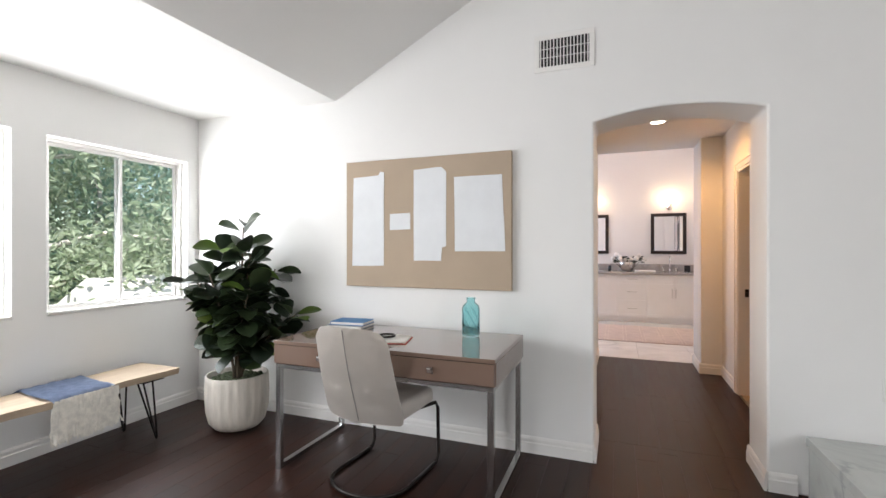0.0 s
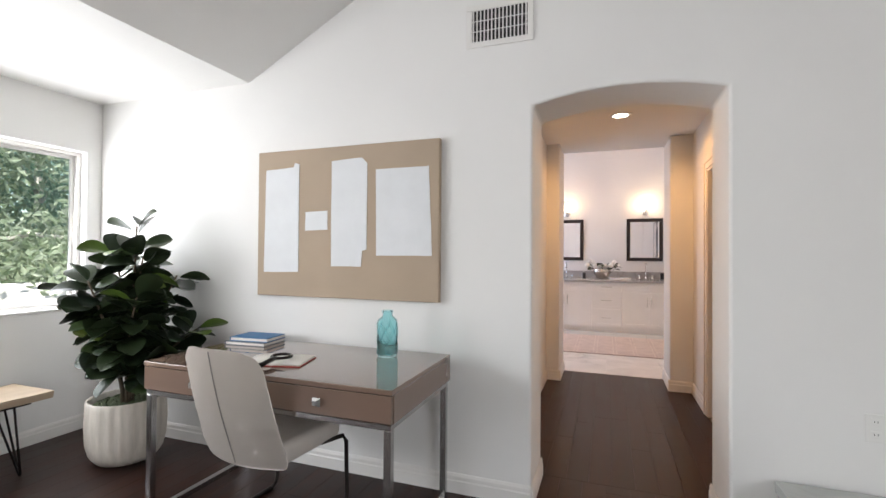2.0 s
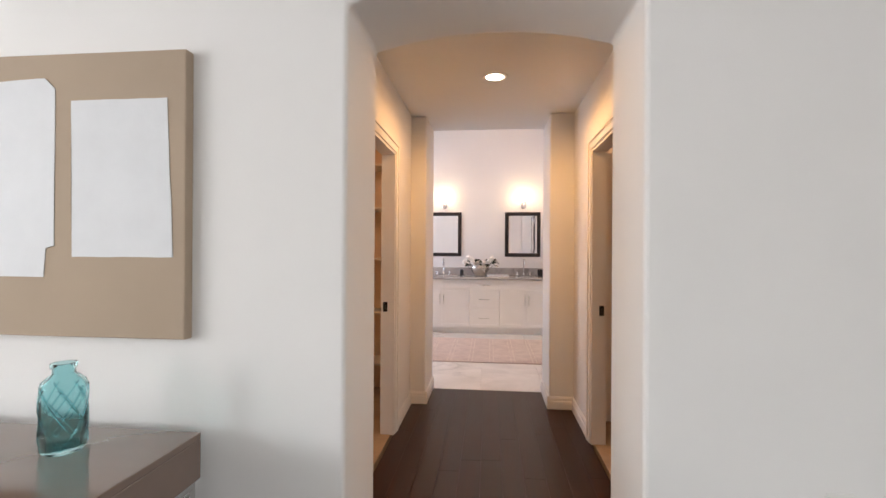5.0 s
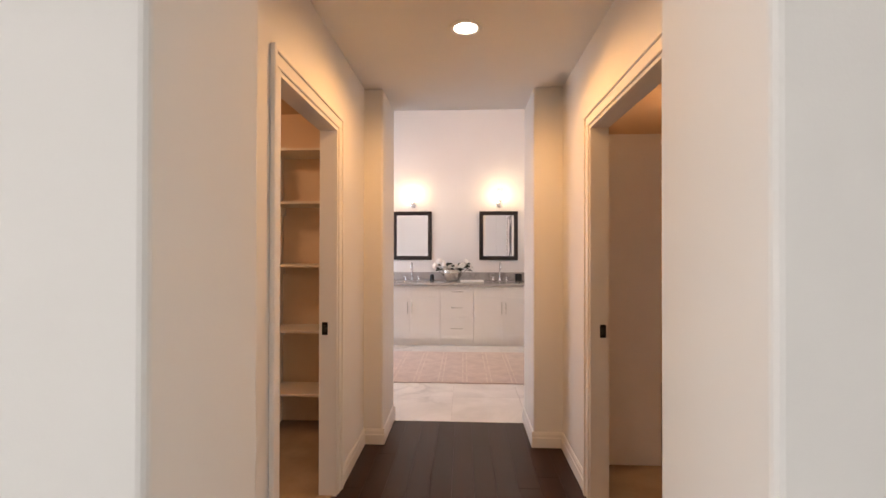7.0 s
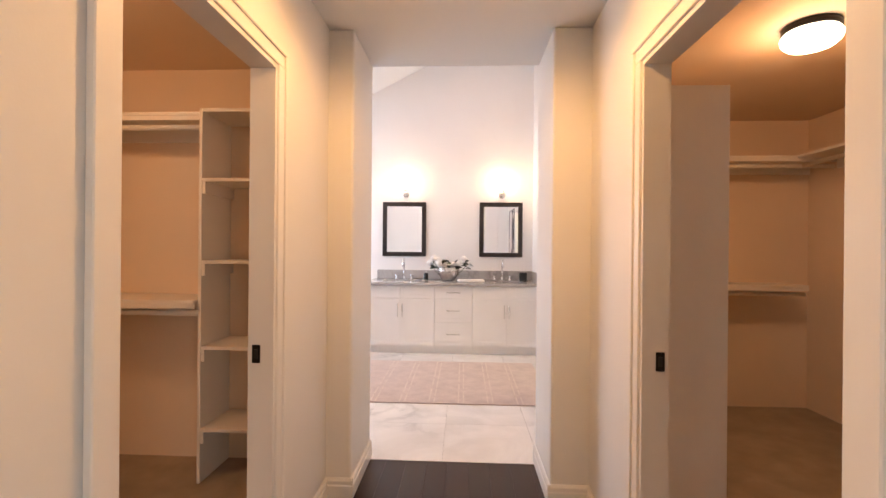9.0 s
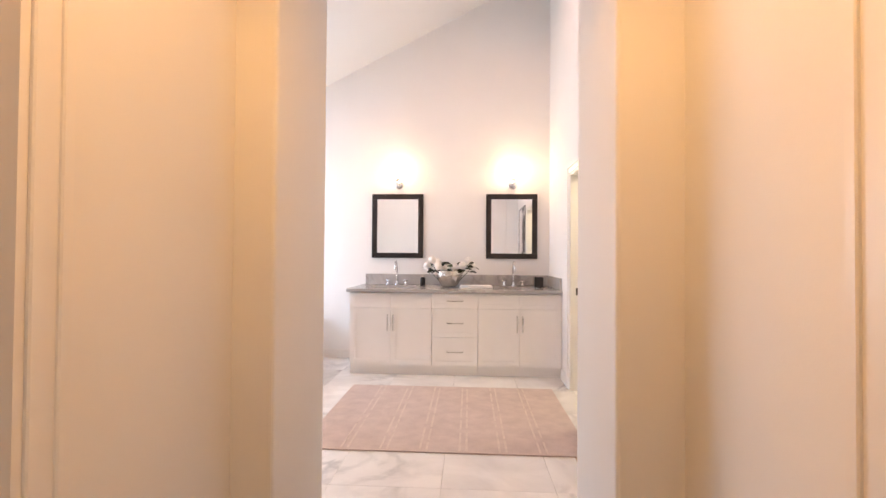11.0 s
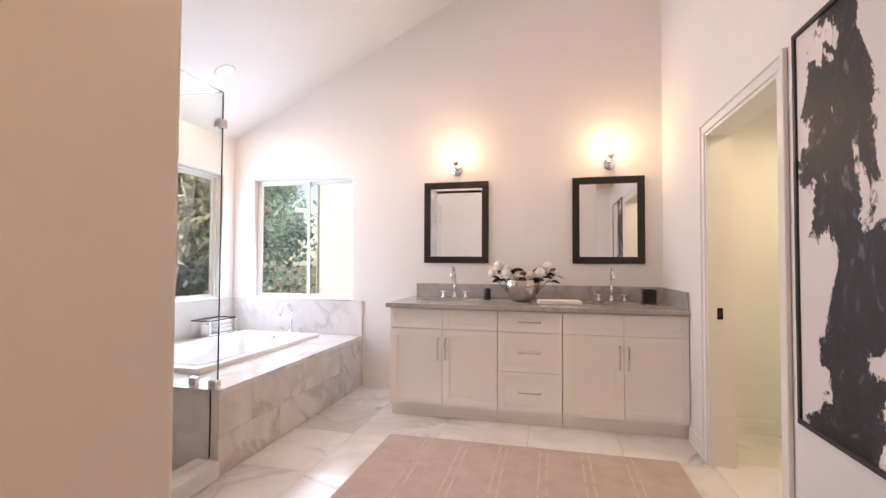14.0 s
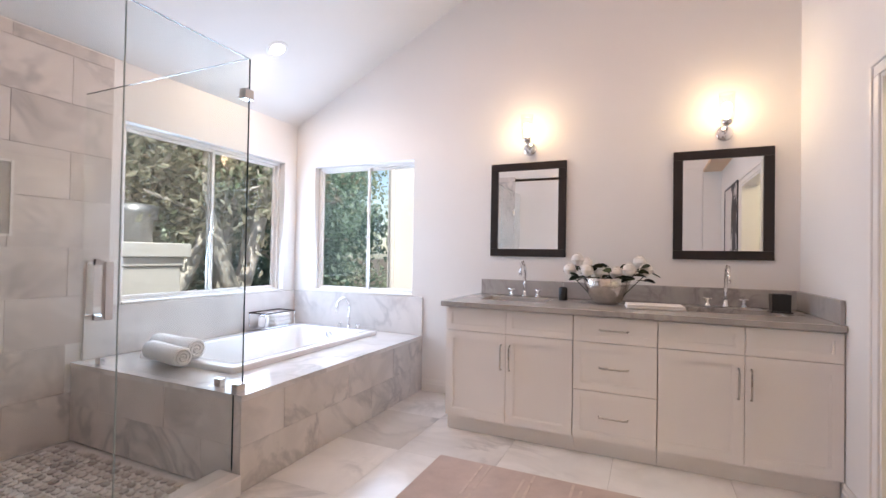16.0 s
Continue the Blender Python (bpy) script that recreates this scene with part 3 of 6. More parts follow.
window("window_1", "y", BX0, *W_BED[0], -1, "white framed sliding window above the bench")
window("window_2", "y", BX0, *W_BED[1], -1, "white framed sliding window beside the bench")
window("window_3", "y", BX0, *W_BED[2], -1, "white framed sliding window in the bedroom")
window("window_6", "y", BX1, *W_EAST_UNSEEN, 1, "white framed sliding window in the bedroom")
window("window_4", "y", TX0, *WL, -1, "wide white framed sliding window over the tub", 0.5)
window("window_5", "x", TY1, *WV, 1, "white framed sliding window at the tub's end", 0.52)


# ---- bedroom things ----
def desk():
    x0, x1, y0, y1, zt, zb = -1.77, -0.408, 2.115, 2.82, 0.774, 0.634
    th = thing("desk", "glossy taupe lacquer desk on a polished steel frame", "desk", ((x0 + x1) / 2, (y0 + y1) / 2, 0))
    w, d = (x1 - x0) / 2, (y1 - y0) / 2
    part("desk_body", box(-w, w, -d + 0.02, d, zb, zt - 0.022, 0.002, 1), M_DESK, th)
    part("desktop", box(-w, w, -d, d, zt - 0.0215, zt, 0.003, 2), M_DESK, th, "mirror gloss taupe desktop")
    for xa, xb in ((-w + 0.004, -0.006), (0.0, w - 0.004)):
        dr = part("drawer", box(xa, xb, -d + 0.001, -d + 0.0195, zb + 0.004, zt - 0.025, 0.002, 1), M_DESK, th)
        xc = (xa + xb) / 2
        zc = (zt + zb) / 2 - 0.01
        bm = bmesh.new()
        m = Matrix.Translation((xc, -d - 0.022, zc)) @ Matrix.Rotation(0, 4, "Y")
        r = bmesh.ops.create_cone(bm, cap_ends=True, segments=4, radius1=0.026, radius2=0.013, depth=0.018, matrix=m @ Matrix.Rotation(radians(90), 4, "X") @ Matrix.Rotation(radians(45), 4, "Z"))
        bm2 = box(xc - 0.007, xc + 0.007, -d - 0.014, -d + 0.002, zc - 0.007, zc + 0.007)
        part("knob", merge(bm, bm2), M_CHROME, dr, "faceted chrome knob")
    s = 0.016
    e = 0.010
    for sx in (-1, 1):
        for sy in (-1, 1):
            xa = sx * (w - e - s)
            ya = sy * (d - e - s)
            part("leg", box(xa - s, xa + s, ya - s, ya + s, 0.0, zb - 0.026, 0.002, 1), M_STEEL, th)
    for sx in (-1, 1):
        xa = sx * (w - e - s)
        part("foot_rail", box(xa - s * 0.96, xa + s * 0.96, -d + e + 2 * s, d - e - 2 * s, 0.001, 0.031, 0.002, 1), M_STEEL, th)
        part("side_rail", box(xa - s, xa + s, -d + e, d - e, zb - 0.0255, zb - 0.0005, 0.002, 1), M_STEEL, th)
    part("front_rail", box(-w + e + 2 * s, w - e - 2 * s, -d + e, -d + e + 2 * s, zb - 0.0255, zb - 0.0005, 0.002, 1), M_STEEL, th)
    part("back_rail", box(-w + e + 2 * s, w - e - 2 * s, d - e - 2 * s, d - e, zb - 0.0255, zb - 0.0005, 0.002, 1), M_STEEL, th)


def chair():
    th = thing("desk_chair", "beige leather desk chair on a dark metal sled base", "chair", (-1.165, 2.12, 0), -5)
    # back: a padded, curved shell, wider at the bottom

    def shell(half, y_of, z0, z1, thick, n=14, m=12, wrap=0.05, waist=None):
        bm = bmesh.new()
        rows = []
        for j in range(m + 1):
            v = j / m
            z = z0 + (z1 - z0) * v
            hw = half(v)
            row = []
            for i in range(n + 1):
                u = 2 * i / n - 1
                row.append(bm.verts.new((hw * u, y_of(v) + wrap * u * u, z - 0.030 * (abs(u) ** 4) * (v > 0.9))))
            rows.append(row)
        for ra, rb in zip(rows, rows[1:]):
            for i in range(n):
                bm.faces.new((ra[i], ra[i + 1], rb[i + 1], rb[i]))
        bmesh.ops.solidify(bm, geom=bm.faces, thickness=thick)
        return bm

    back = part("backrest", shell(lambda v: 0.265 - 0.030 * v - 0.02 * (v < 0.08) - 0.03 * (v > 0.95), lambda v: -0.02 - 0.15 * v ** 1.15 - 0.02 * math.sin(3 * v), 0.365, 0.915, 0.06, wrap=0.06), M_LEATHER, th, "", True)
    md = back.modifiers.new("padding", "SUBSURF")
    md.levels = md.render_levels = 1
    seam = []
    for j in range(13):
        v = 0.03 + 0.94 * j / 12
        seam.append((0.0, -0.02 - 0.15 * v ** 1.15 - 0.02 * math.sin(3 * v) - 0.0005, 0.365 + 0.55 * v))
    part("seam", tube([(0.0, y - 0.0005, z) for _, y, z in seam], 0.003, 6), M_SEAM, back)
    seat = bmesh.new()
    bm_box(seat, -0.228, 0.228, 0.035, 0.44, 0.372, 0.475)
    bevelled(seat, 0.035, 4)
    part("seat", seat, M_LEATHER, th, "", True)
    r = 0.011
    for sx in (-1, 1):
        x = sx * 0.232
        part("leg", tube([(x * 0.9, 0.30, 0.385), (x, 0.44, 0.375), (x * 1.02, 0.465, 0.34), (x * 1.03, 0.47, 0.06), (x * 1.03, 0.455, 0.022), (x * 1.03, 0.42, 0.0115)], r, 10), M_BRONZE, th, "", True)
    loop = [(-0.239, 0.42, 0.0115), (-0.239, 0.15, 0.0115)]
    for k in range(13):
        a = math.pi + math.pi * k / 12
        loop.append((0.239 * math.cos(a), 0.10 + 0.20 * math.sin(a), 0.0115))
    loop += [(0.239, 0.15, 0.0115), (0.239, 0.42, 0.0115)]
    part("sled_base", tube(loop, r, 10), M_BRONZE, th, "", True)


desk()
chair()


def canvas():
    x0, x1, z0, z1 = -1.745, -0.493, 1.043, 1.962
    th = thing("canvas_art", "large linen canvas with four white painted patches", "wall art", ((x0 + x1) / 2, BY1, (z0 + z1) / 2))
    w, h = (x1 - x0) / 2, (z1 - z0) / 2
    part("canvas", box(-w, w, -0.040, -0.001, -h, h, 0.004, 2), M_CANVAS, th)

    def daub(pts):
        bm = bmesh.new()
        rnd = random.Random(int(abs(pts[0][0]) * 1000))
        ring = []
        for (xa, za), (xb, zb) in zip(pts, pts[1:] + pts[:1]):
            for k in range(8):
                t = k / 8
                ring.append(((xa + (xb - xa) * t) + rnd.uniform(-0.002, 0.002), (za + (zb - za) * t) + rnd.uniform(-0.002, 0.002)))
        fr = [bm.verts.new((x * w * 0.985 + 0.006, -0.0425, z * h * 0.965)) for x, z in ring]
        bk = [bm.verts.new((x * w * 0.985 + 0.006, -0.0402, z * h * 0.965)) for x, z in ring]
        f = bm.faces.new(fr)
        for k in range(len(ring)):
            bm.faces.new((fr[k], fr[k - 1], bk[k - 1], bk[k]))
        bmesh.ops.triangulate(bm, faces=[f])
        part("white_patch", bm, M_WHITEPAINT, th, "chalk white painted patch")

    daub([(-0.94, -0.70), (-0.92, 0.77), (-0.58, 0.79), (-0.56, 0.85), (-0.51, 0.83), (-0.51, -0.69)])
    daub([(-0.43, -0.11), (-0.43, 0.15), (-0.17, 0.16), (-0.17, -0.10)])
    daub([(-0.125, -0.60), (-0.125, 0.84), (0.21, 0.86), (0.27, 0.78), (0.27, -0.37), (0.22, -0.39), (0.21, -0.60)])
    daub([(0.375, -0.45), (0.365, 0.69), (0.905, 0.69), (0.94, -0.45)])


canvas()


def vent():
    th = thing("wall_vent", "white metal louvred air vent high on the wall", "vent", (-0.166, BY1, 2.567))
    w, h = 0.165, 0.098
    part("frame", merge(box(-w - 0.02, w + 0.02, -0.010, -0.001, h - 0.012, h + 0.02, 0.002, 1), box(-w - 0.02, w + 0.02, -0.010, -0.001, -h - 0.02, -h + 0.012, 0.002, 1), box(-w - 0.02, -w + 0.012, -0.010, -0.001, -h + 0.012, h - 0.012, 0.002, 1), box(w - 0.012, w + 0.02, -0.010, -0.001, -h + 0.012, h - 0.012, 0.002, 1)), M_TRIM, th)
    # flat dark sheet stands for the shade in the duct
    part("backing", box(-w + 0.012, w - 0.012, -0.003, -0.001, -h + 0.012, h - 0.012), M_HOLLOW_SHADE, th, "near black sheet for the shade behind the louvres")
    n = 15
    for k in range(n):
        x = -w + 0.02 + (2 * w - 0.04) * k / (n - 1)
        part("slat", box(x - 0.0032, x + 0.0032, -0.011, -0.0035, -h + 0.011, h - 0.011), M_TRIM, th)
    for z in (-0.028, 0.028):
        part("cross_bar", box(-w + 0.012, w - 0.012, -0.0065, -0.0032, z - 0.002, z + 0.002), M_TRIM, th)


vent()


def leaf_mesh(bm, base, direction, length, width, droop, up=Vector((0, 0, 1))):
    """One broad leaf with a fold down its middle."""
    d = direction.normalized()
    side = d.cross(up)
    side = side.normalized() if side.length > 1e-3 else Vector((1, 0, 0))
    nrm = side.cross(d).normalized()
    n = 6
    rows = []
    for i in range(n + 1):
        t = i / n
        wdt = width * math.sin(math.pi * min(1, t ** 0.85 * 0.98 + 0.02)) ** 0.6
        c = base + d * length * t - Vector((0, 0, 1)) * droop * t * t * length
        rows.append([bm.verts.new(c - side * wdt + nrm * wdt * 0.28), bm.verts.new(c), bm.verts.new(c + side * wdt + nrm * wdt * 0.28)])
    for a, b in zip(rows, rows[1:]):
        for k in range(2):
            bm.faces.new((a[k], a[k + 1], b[k + 1], b[k]))


def leaf_material(name, dark, light, rough=0.35, clear=0.0):
    m = bpy.data.materials.new(name)
    t, p = nodes_of(m)
    ge = t.nodes.new("ShaderNodeNewGeometry")
    t.links.new(ramp(t, ge.outputs["Random Per Island"], [(0.0, dark), (0.75, tuple((a + b) / 2 for a, b in zip(dark, light))), (1.0, light)]), p.inputs["Base Color"])
    p.inputs["Roughness"].default_value = rough
    p.inputs["Transmission Weight"].default_value = 0.0
    if clear:
        tl = t.nodes.new("ShaderNodeBsdfTranslucent")
        tl.inputs[0].default_value = (*[min(1.0, 1.3 * c) for c in light], 1)
        mx = t.nodes.new("ShaderNodeMixShader")
        mx.inputs[0].default_value = clear
        t.links.new(p.outputs[0], mx.inputs[1])
        t.links.new(tl.outputs[0], mx.inputs[2])
        t.links.new(mx.outputs[0], t.nodes["Material Output"].inputs[0])
    return m


M_RUBBER = leaf_material("rubber_leaf", (0.007, 0.014, 0.007), (0.042, 0.066, 0.023), 0.36)
M_PALE_LEAF = leaf_material("new_leaf", (0.10, 0.17, 0.03), (0.18, 0.26, 0.05), 0.35)


def broad_leaf(bm, base, direction, length, width, droop, twist):
    """A rounded leaf, widest past its middle, folded along the rib and curling down at the tip."""
    d = direction.normalized()
    side = d.cross(Vector((0, 0, 1)))
    side = side.normalized() if side.length > 1e-3 else Vector((1, 0, 0))
    side = Matrix.Rotation(twist, 3, d) @ side
    nrm = side.cross(d).normalized()
    rows = []
    for t, k in ((0.0, 0.06), (0.12, 0.42), (0.28, 0.74), (0.46, 0.96), (0.62, 1.0), (0.78, 0.86), (0.90, 0.56), (0.97, 0.22), (1.0, 0.02)):
        c = base + d * length * t - Vector((0, 0, 1)) * droop * t * t * length
        w = width * k
        rows.append([bm.verts.new(c - side * w + nrm * w * 0.22), bm.verts.new(c - side * w * 0.5 + nrm * w * 0.16), bm.verts.new(c), bm.verts.new(c + side * w * 0.5 + nrm * w * 0.16), bm.verts.new(c + side * w + nrm * w * 0.22)])
    for p, q in zip(rows, rows[1:]):
        for k in range(4):
            bm.faces.new((p[k], p[k + 1], q[k + 1], q[k]))


def plant():
    th = thing("potted_plant", "rubber plant with dark leaves in a ribbed pale pot", "plant", (-2.50, 2.56, 0))
    prof = [(r * 0.80, z * 0.94) for r, z in ((0.0, 0.0), (0.15, 0.0), (0.20, 0.012), (0.245, 0.06), (0.268, 0.14), (0.275, 0.26), (0.270, 0.38), (0.268, 0.415), (0.262, 0.420), (0.250, 0.415), (0.248, 0.36), (0.0, 0.358))]
    part("pot", lathe(prof, steps=120, flute=0.012, flutes=24), M_POT, th, "cream ceramic pot with vertical ribs", True)
    rnd = random.Random(5)
    bm = bmesh.new()
    for k in range(260):
        a, r = rnd.uniform(0, 6.28), 0.185 * math.sqrt(rnd.random())
        s = rnd.uniform(0.012, 0.026)
        bmesh.ops.create_icosphere(bm, subdivisions=1, radius=s, matrix=Matrix.Translation((r * math.cos(a), r * math.sin(a), 0.340 + rnd.uniform(0, 0.012))))
    part("moss", bm, M_MOSS, th, "grey green moss over the soil")
    leaves, fresh, stems = bmesh.new(), bmesh.new(), []
    # (bearing, reach, height of the tip) of each stem
    for k, (a, reach, top) in enumerate(((0.0, 0.02, 1.54), (0.5, 0.24, 1.22), (2.0, 0.20, 1.28), (3.3, 0.27, 1.14), (4.4, 0.22, 1.20), (5.5, 0.25, 1.10), (2.7, 0.13, 1.36), (5.9, 0.11, 1.34), (0.1, 0.40, 0.88))):
        pts = []
        for i in range(9):
            t = i / 8
            r = 0.025 + reach * t ** 1.6
            pts.append((r * math.cos(a + 0.3 * t), r * math.sin(a + 0.3 * t), 0.34 + (top - 0.40) * t))
        stems.append(tube(pts, 0.011, 7, 0.45))
        for q in range(36):
            t = 0.30 + 0.70 * q / 35
            i = min(7, int(t * 8))
            p0 = Vector(pts[i]).lerp(Vector(pts[i + 1]), t * 8 - i)
            b = q * 2.4 + k * 1.3 + rnd.uniform(-0.4, 0.4)
            el = rnd.uniform(-0.45, 0.75) + 0.35 * (t > 0.9)
            d = Vector((math.cos(b) * math.cos(el), math.sin(b) * math.cos(el), math.sin(el)))
            d += Vector((math.cos(a), math.sin(a), 0)) * 0.22
            ln = rnd.uniform(0.14, 0.215)
            broad_leaf(fresh if rnd.random() < 0.05 else leaves, p0 + d.normalized() * 0.025, d, ln, ln * rnd.uniform(0.33, 0.41), rnd.uniform(0.0, 0.4), rnd.uniform(-0.9, 0.9))
    for st in stems:
        part("stem", st, M_BARK, th, "", True)
    part("leaves", leaves, M_RUBBER, th, "glossy dark green leaves", True)
    part("new_leaves", fresh, M_PALE_LEAF, th, "paler fresh leaves", True)


plant()


M_BENCHWOOD = wood("bench_wood", (0.42, 0.31, 0.21), (0.62, 0.50, 0.37), 0.55, (0, 1, 0), 6, 0.4, False)
M_BLUE = plain("blue_weave", (0.20, 0.25, 0.37), 0.95, vary=0.2, scale=25, grain=220, relief=0.8)
M_CREAM = plain("cream_wool", (0.85, 0.81, 0.73), 0.97, vary=0.15, scale=30, grain=260, relief=0.9)


def bench():
    th = thing("bench", "live edge wooden bench on black hairpin legs", "bench", (-3.0, 1.27, 0))
    bm = bmesh.new()
    rnd = random.Random(3)
    n = 22
    ring_l, ring_r = [], []
    for k in range(n + 1):
        y = -1.05 + 2.10 * k / n
        ring_l.append((-0.19 + 0.010 * math.sin(k * 1.1) + rnd.uniform(-0.004, 0.004), y))
        ring_r.append((0.19 + 0.012 * math.sin(k * 0.9 + 1) + rnd.uniform(-0.004, 0.004), y + 0.0))
    f = bm.faces.new([bm.verts.new((x, y, 0.462)) for x, y in ring_r] + [bm.verts.new((x, y, 0.462)) for x, y in ring_l[::-1]])
    r = bmesh.ops.extrude_face_region(bm, geom=[f])
    for v in [v for v in r["geom"] if isinstance(v, bmesh.types.BMVert)]:
        v.co.z = 0.418
        v.co.x *= 0.94
    part("seat", bm, M_BENCHWOOD, th, "pale live edge plank")
    for sx in (-1, 1):
        for sy in (-1, 1):
            x, y = sx * 0.13, sy * 0.86
            fx, fy = sx * 0.165, sy * 0.90
            a = [(x - 0.05, y, 0.417), (fx - 0.006, fy, 0.012), (fx, fy, 0.005), (fx + 0.006, fy, 0.012), (x + 0.05, y, 0.417)]
            b = [(x, y - sy * 0.07, 0.417), (fx, fy - sy * 0.004, 0.010)]
            part("hairpin_leg", merge(tube(a, 0.006, 8), tube(b, 0.006, 8), box(x - 0.065, x + 0.065, y - CW - 0.004, y + CW + 0.004, 0.413, 0.4175)), M_BRONZE, th, "", True)


bench()


def throw():
    th = thing("throw_blanket", "blue and cream woven throw with a shaggy fringe", "blanket", (-3.0, 1.75, 0))
    rnd = random.Random(2)

    def drape(path, y0, y1, ny, jitter):
        bm = bmesh.new()
        rows = []
        for k in range(ny + 1):
            y = y0 + (y1 - y0) * k / ny
            rows.append([bm.verts.new((x, y + 0.02 * math.sin(i), z + rnd.uniform(0, jitter) + 0.003 * math.sin(k * 1.7))) for i, (x, z) in enumerate(path)])
        for a, b in zip(rows, rows[1:]):
            for i in range(len(path) - 1):
                bm.faces.new((a[i], a[i + 1], b[i + 1], b[i]))
        bmesh.ops.solidify(bm, geom=bm.faces, thickness=-0.008)
        return bm

    part("woven_cloth", drape([(-0.20, 0.40), (-0.21, 0.455), (-0.17, 0.478), (-0.05, 0.474), (0.08, 0.474), (0.17, 0.477), (0.206, 0.462), (0.214, 0.42)], -0.22, 0.12, 16, 0.003), M_BLUE, th, "blue woven cloth", True)
    bm = bmesh.new()
    for k in range(420):
        y = rnd.uniform(-0.22, 0.12)
        x = 0.214 + rnd.uniform(-0.004, 0.016)
        ln = rnd.uniform(0.16, 0.23)
        w = rnd.uniform(0.005, 0.010)
        pts = [Vector((x, y, 0.468 - rnd.uniform(0, 0.03)))]
        for i in range(1, 5):
            pts.append(Vector((x + rnd.uniform(-0.008, 0.012), y + rnd.uniform(-0.010, 0.010) + 0.006 * i * math.sin(k), pts[0].z - ln * i / 4)))
        b2 = [[bm.verts.new(p + Vector((0, -w, 0))), bm.verts.new(p + Vector((w * 0.9, 0, 0))), bm.verts.new(p + Vector((0, w, 0)))] for p in pts]
        for a, b in zip(b2, b2[1:]):
            for i in range(2):
                bm.faces.new((a[i], a[i + 1], b[i + 1], b[i]))
    part("fringe", bm, M_CREAM, th, "shaggy cream fringe", True)


throw()

M_TEAL = glassy("teal_glass", (0.60, 0.85, 0.87), 0.06, 1.12)
M_BOOK = [plain("book_blue", (0.03, 0.16, 0.36), 0.5), plain("book_white", (0.70, 0.70, 0.70), 0.6), plain("book_grey", (0.15, 0.17, 0.20), 0.5)]
M_PAPER = plain("paper", (0.74, 0.71, 0.66), 0.8, vary=0.03)
M_REDEDGE = plain("red_cover", (0.45, 0.06, 0.04), 0.6)


def bottle():
    th = thing("glass_bottle", "teal quilted glass bottle standing on the desk", "bottle", (-0.705, 2.66, 0.775))
    prof = [(0.0, 0.0), (0.052, 0.0), (0.059, 0.008), (0.060, 0.05), (0.0595, 0.17), (0.056, 0.19), (0.040, 0.205), (0.030, 0.210), (0.028, 0.226), (0.034, 0.228), (0.034, 0.240), (0.026, 0.240), (0.024, 0.212), (0.034, 0.198), (0.050, 0.185), (0.054, 0.165), (0.054, 0.012), (0.0, 0.008)]
    part("body", lathe([(r * 0.9, z) for r, z in prof], steps=40), M_TEAL, th, "", True)
    for s in (1, -1):
        for k in range(7):
            pts = []
            for i in range(17):
                t = i / 16
                a = 2 * math.pi * k / 7 + s * t * 1.9
                pts.append((0.0540 * math.cos(a), 0.0540 * math.sin(a), 0.012 + 0.165 * t))
            part("quilt_rib", tube(pts, 0.0022, 5), M_TEAL, th, "", True)


bottle()


def book(name, x, y, z, w, d, h, rz, cover, label, group="books on the desk"):
    th = thing(name, label, "book", (x, y, z), rz, group)
    part("page_block", box(-w / 2 + 0.003, w / 2 - 0.004, -d / 2 + 0.004, d / 2 - 0.004, 0.003, h - 0.003), M_PAPER, th)
    part("cover", merge(box(-w / 2, w / 2, -d / 2, d / 2, 0, 0.0028), box(-w / 2, w / 2, -d / 2, d / 2, h - 0.0028, h), box(-w / 2, -w / 2 + 0.0028, -d / 2, d / 2, 0.0028, h - 0.0028)), cover, th)


book("hardcover_book", -1.60, 2.69, 0.775, 0.27, 0.20, 0.020, 4, M_BOOK[2], "dark grey book at the bottom of a stack")
book("hardcover_book", -1.59, 2.70, 0.796, 0.25, 0.18, 0.022, 6, M_BOOK[0], "bright blue book on top of a stack")


def open_book():
    th = thing("open_notebook", "open notebook with cream pages and a red edge", "notebook", (-1.15, 2.35, 0.775), 14, "")
    part("cover", box(-0.155, 0.155, -0.105, 0.105, 0, 0.003, 0.001, 1), M_REDEDGE, th, "red cover edge")
    for s in (-1, 1):
        bm = bmesh.new()
        rows = []
        for i in range(9):
            t = i / 8
            rows.append([bm.verts.new((s * 0.150 * t, y, 0.004 + 0.012 * math.sin(math.pi * (0.15 + 0.8 * (1 - t))))) for y in (-0.1, 0.1)])
        for a, b in zip(rows, rows[1:]):
            bm.faces.new((a[0], b[0], b[1], a[1]))
        r = bmesh.ops.extrude_face_region(bm, geom=bm.faces[:])
        for v in [v for v in r["geom"] if isinstance(v, bmesh.types.BMVert)]:
            v.co.z = 0.0032
        part("page_block", bm, M_PAPER, th, "", True)
    mg = thing("magnifying_glass", "dark metal magnifying glass lying on the notebook", "magnifying glass", (-1.13, 2.35, 0.803), 92)
    ring = [(0.048 * math.cos(a), 0.048 * math.sin(a), 0) for a in [2 * math.pi * k / 28 for k in range(29)]]
    part("rim", tube(ring, 0.007, 8), M_BRONZE, mg, "", True)
    part("lens", lathe([(0.0, -0.002), (0.046, -0.001), (0.046, 0.001), (0.0, 0.002)], steps=28), M_PANE, mg, "clear lens")
    part("handle", tube([(-0.052, 0, 0), (-0.09, 0, -0.002), (-0.14, 0, -0.010), (-0.18, 0, -0.012)], 0.010, 10, 1.2), M_BRONZE, mg, "", True)


open_book()


def hearth():
    th = thing("marble_hearth", "low grey veined marble hearth ledge at the wall", "hearth", (1.08, 2.88, 0))
    part("slab", box(0, 1.3, -0.75, 0, 0.28, 0.33, 0.004, 2), M_HEARTH, th, "polished grey marble slab")
    part("base", box(0.012, 1.29, -0.738, 0, 0, 0.2795, 0.002, 1), M_HEARTH, th)


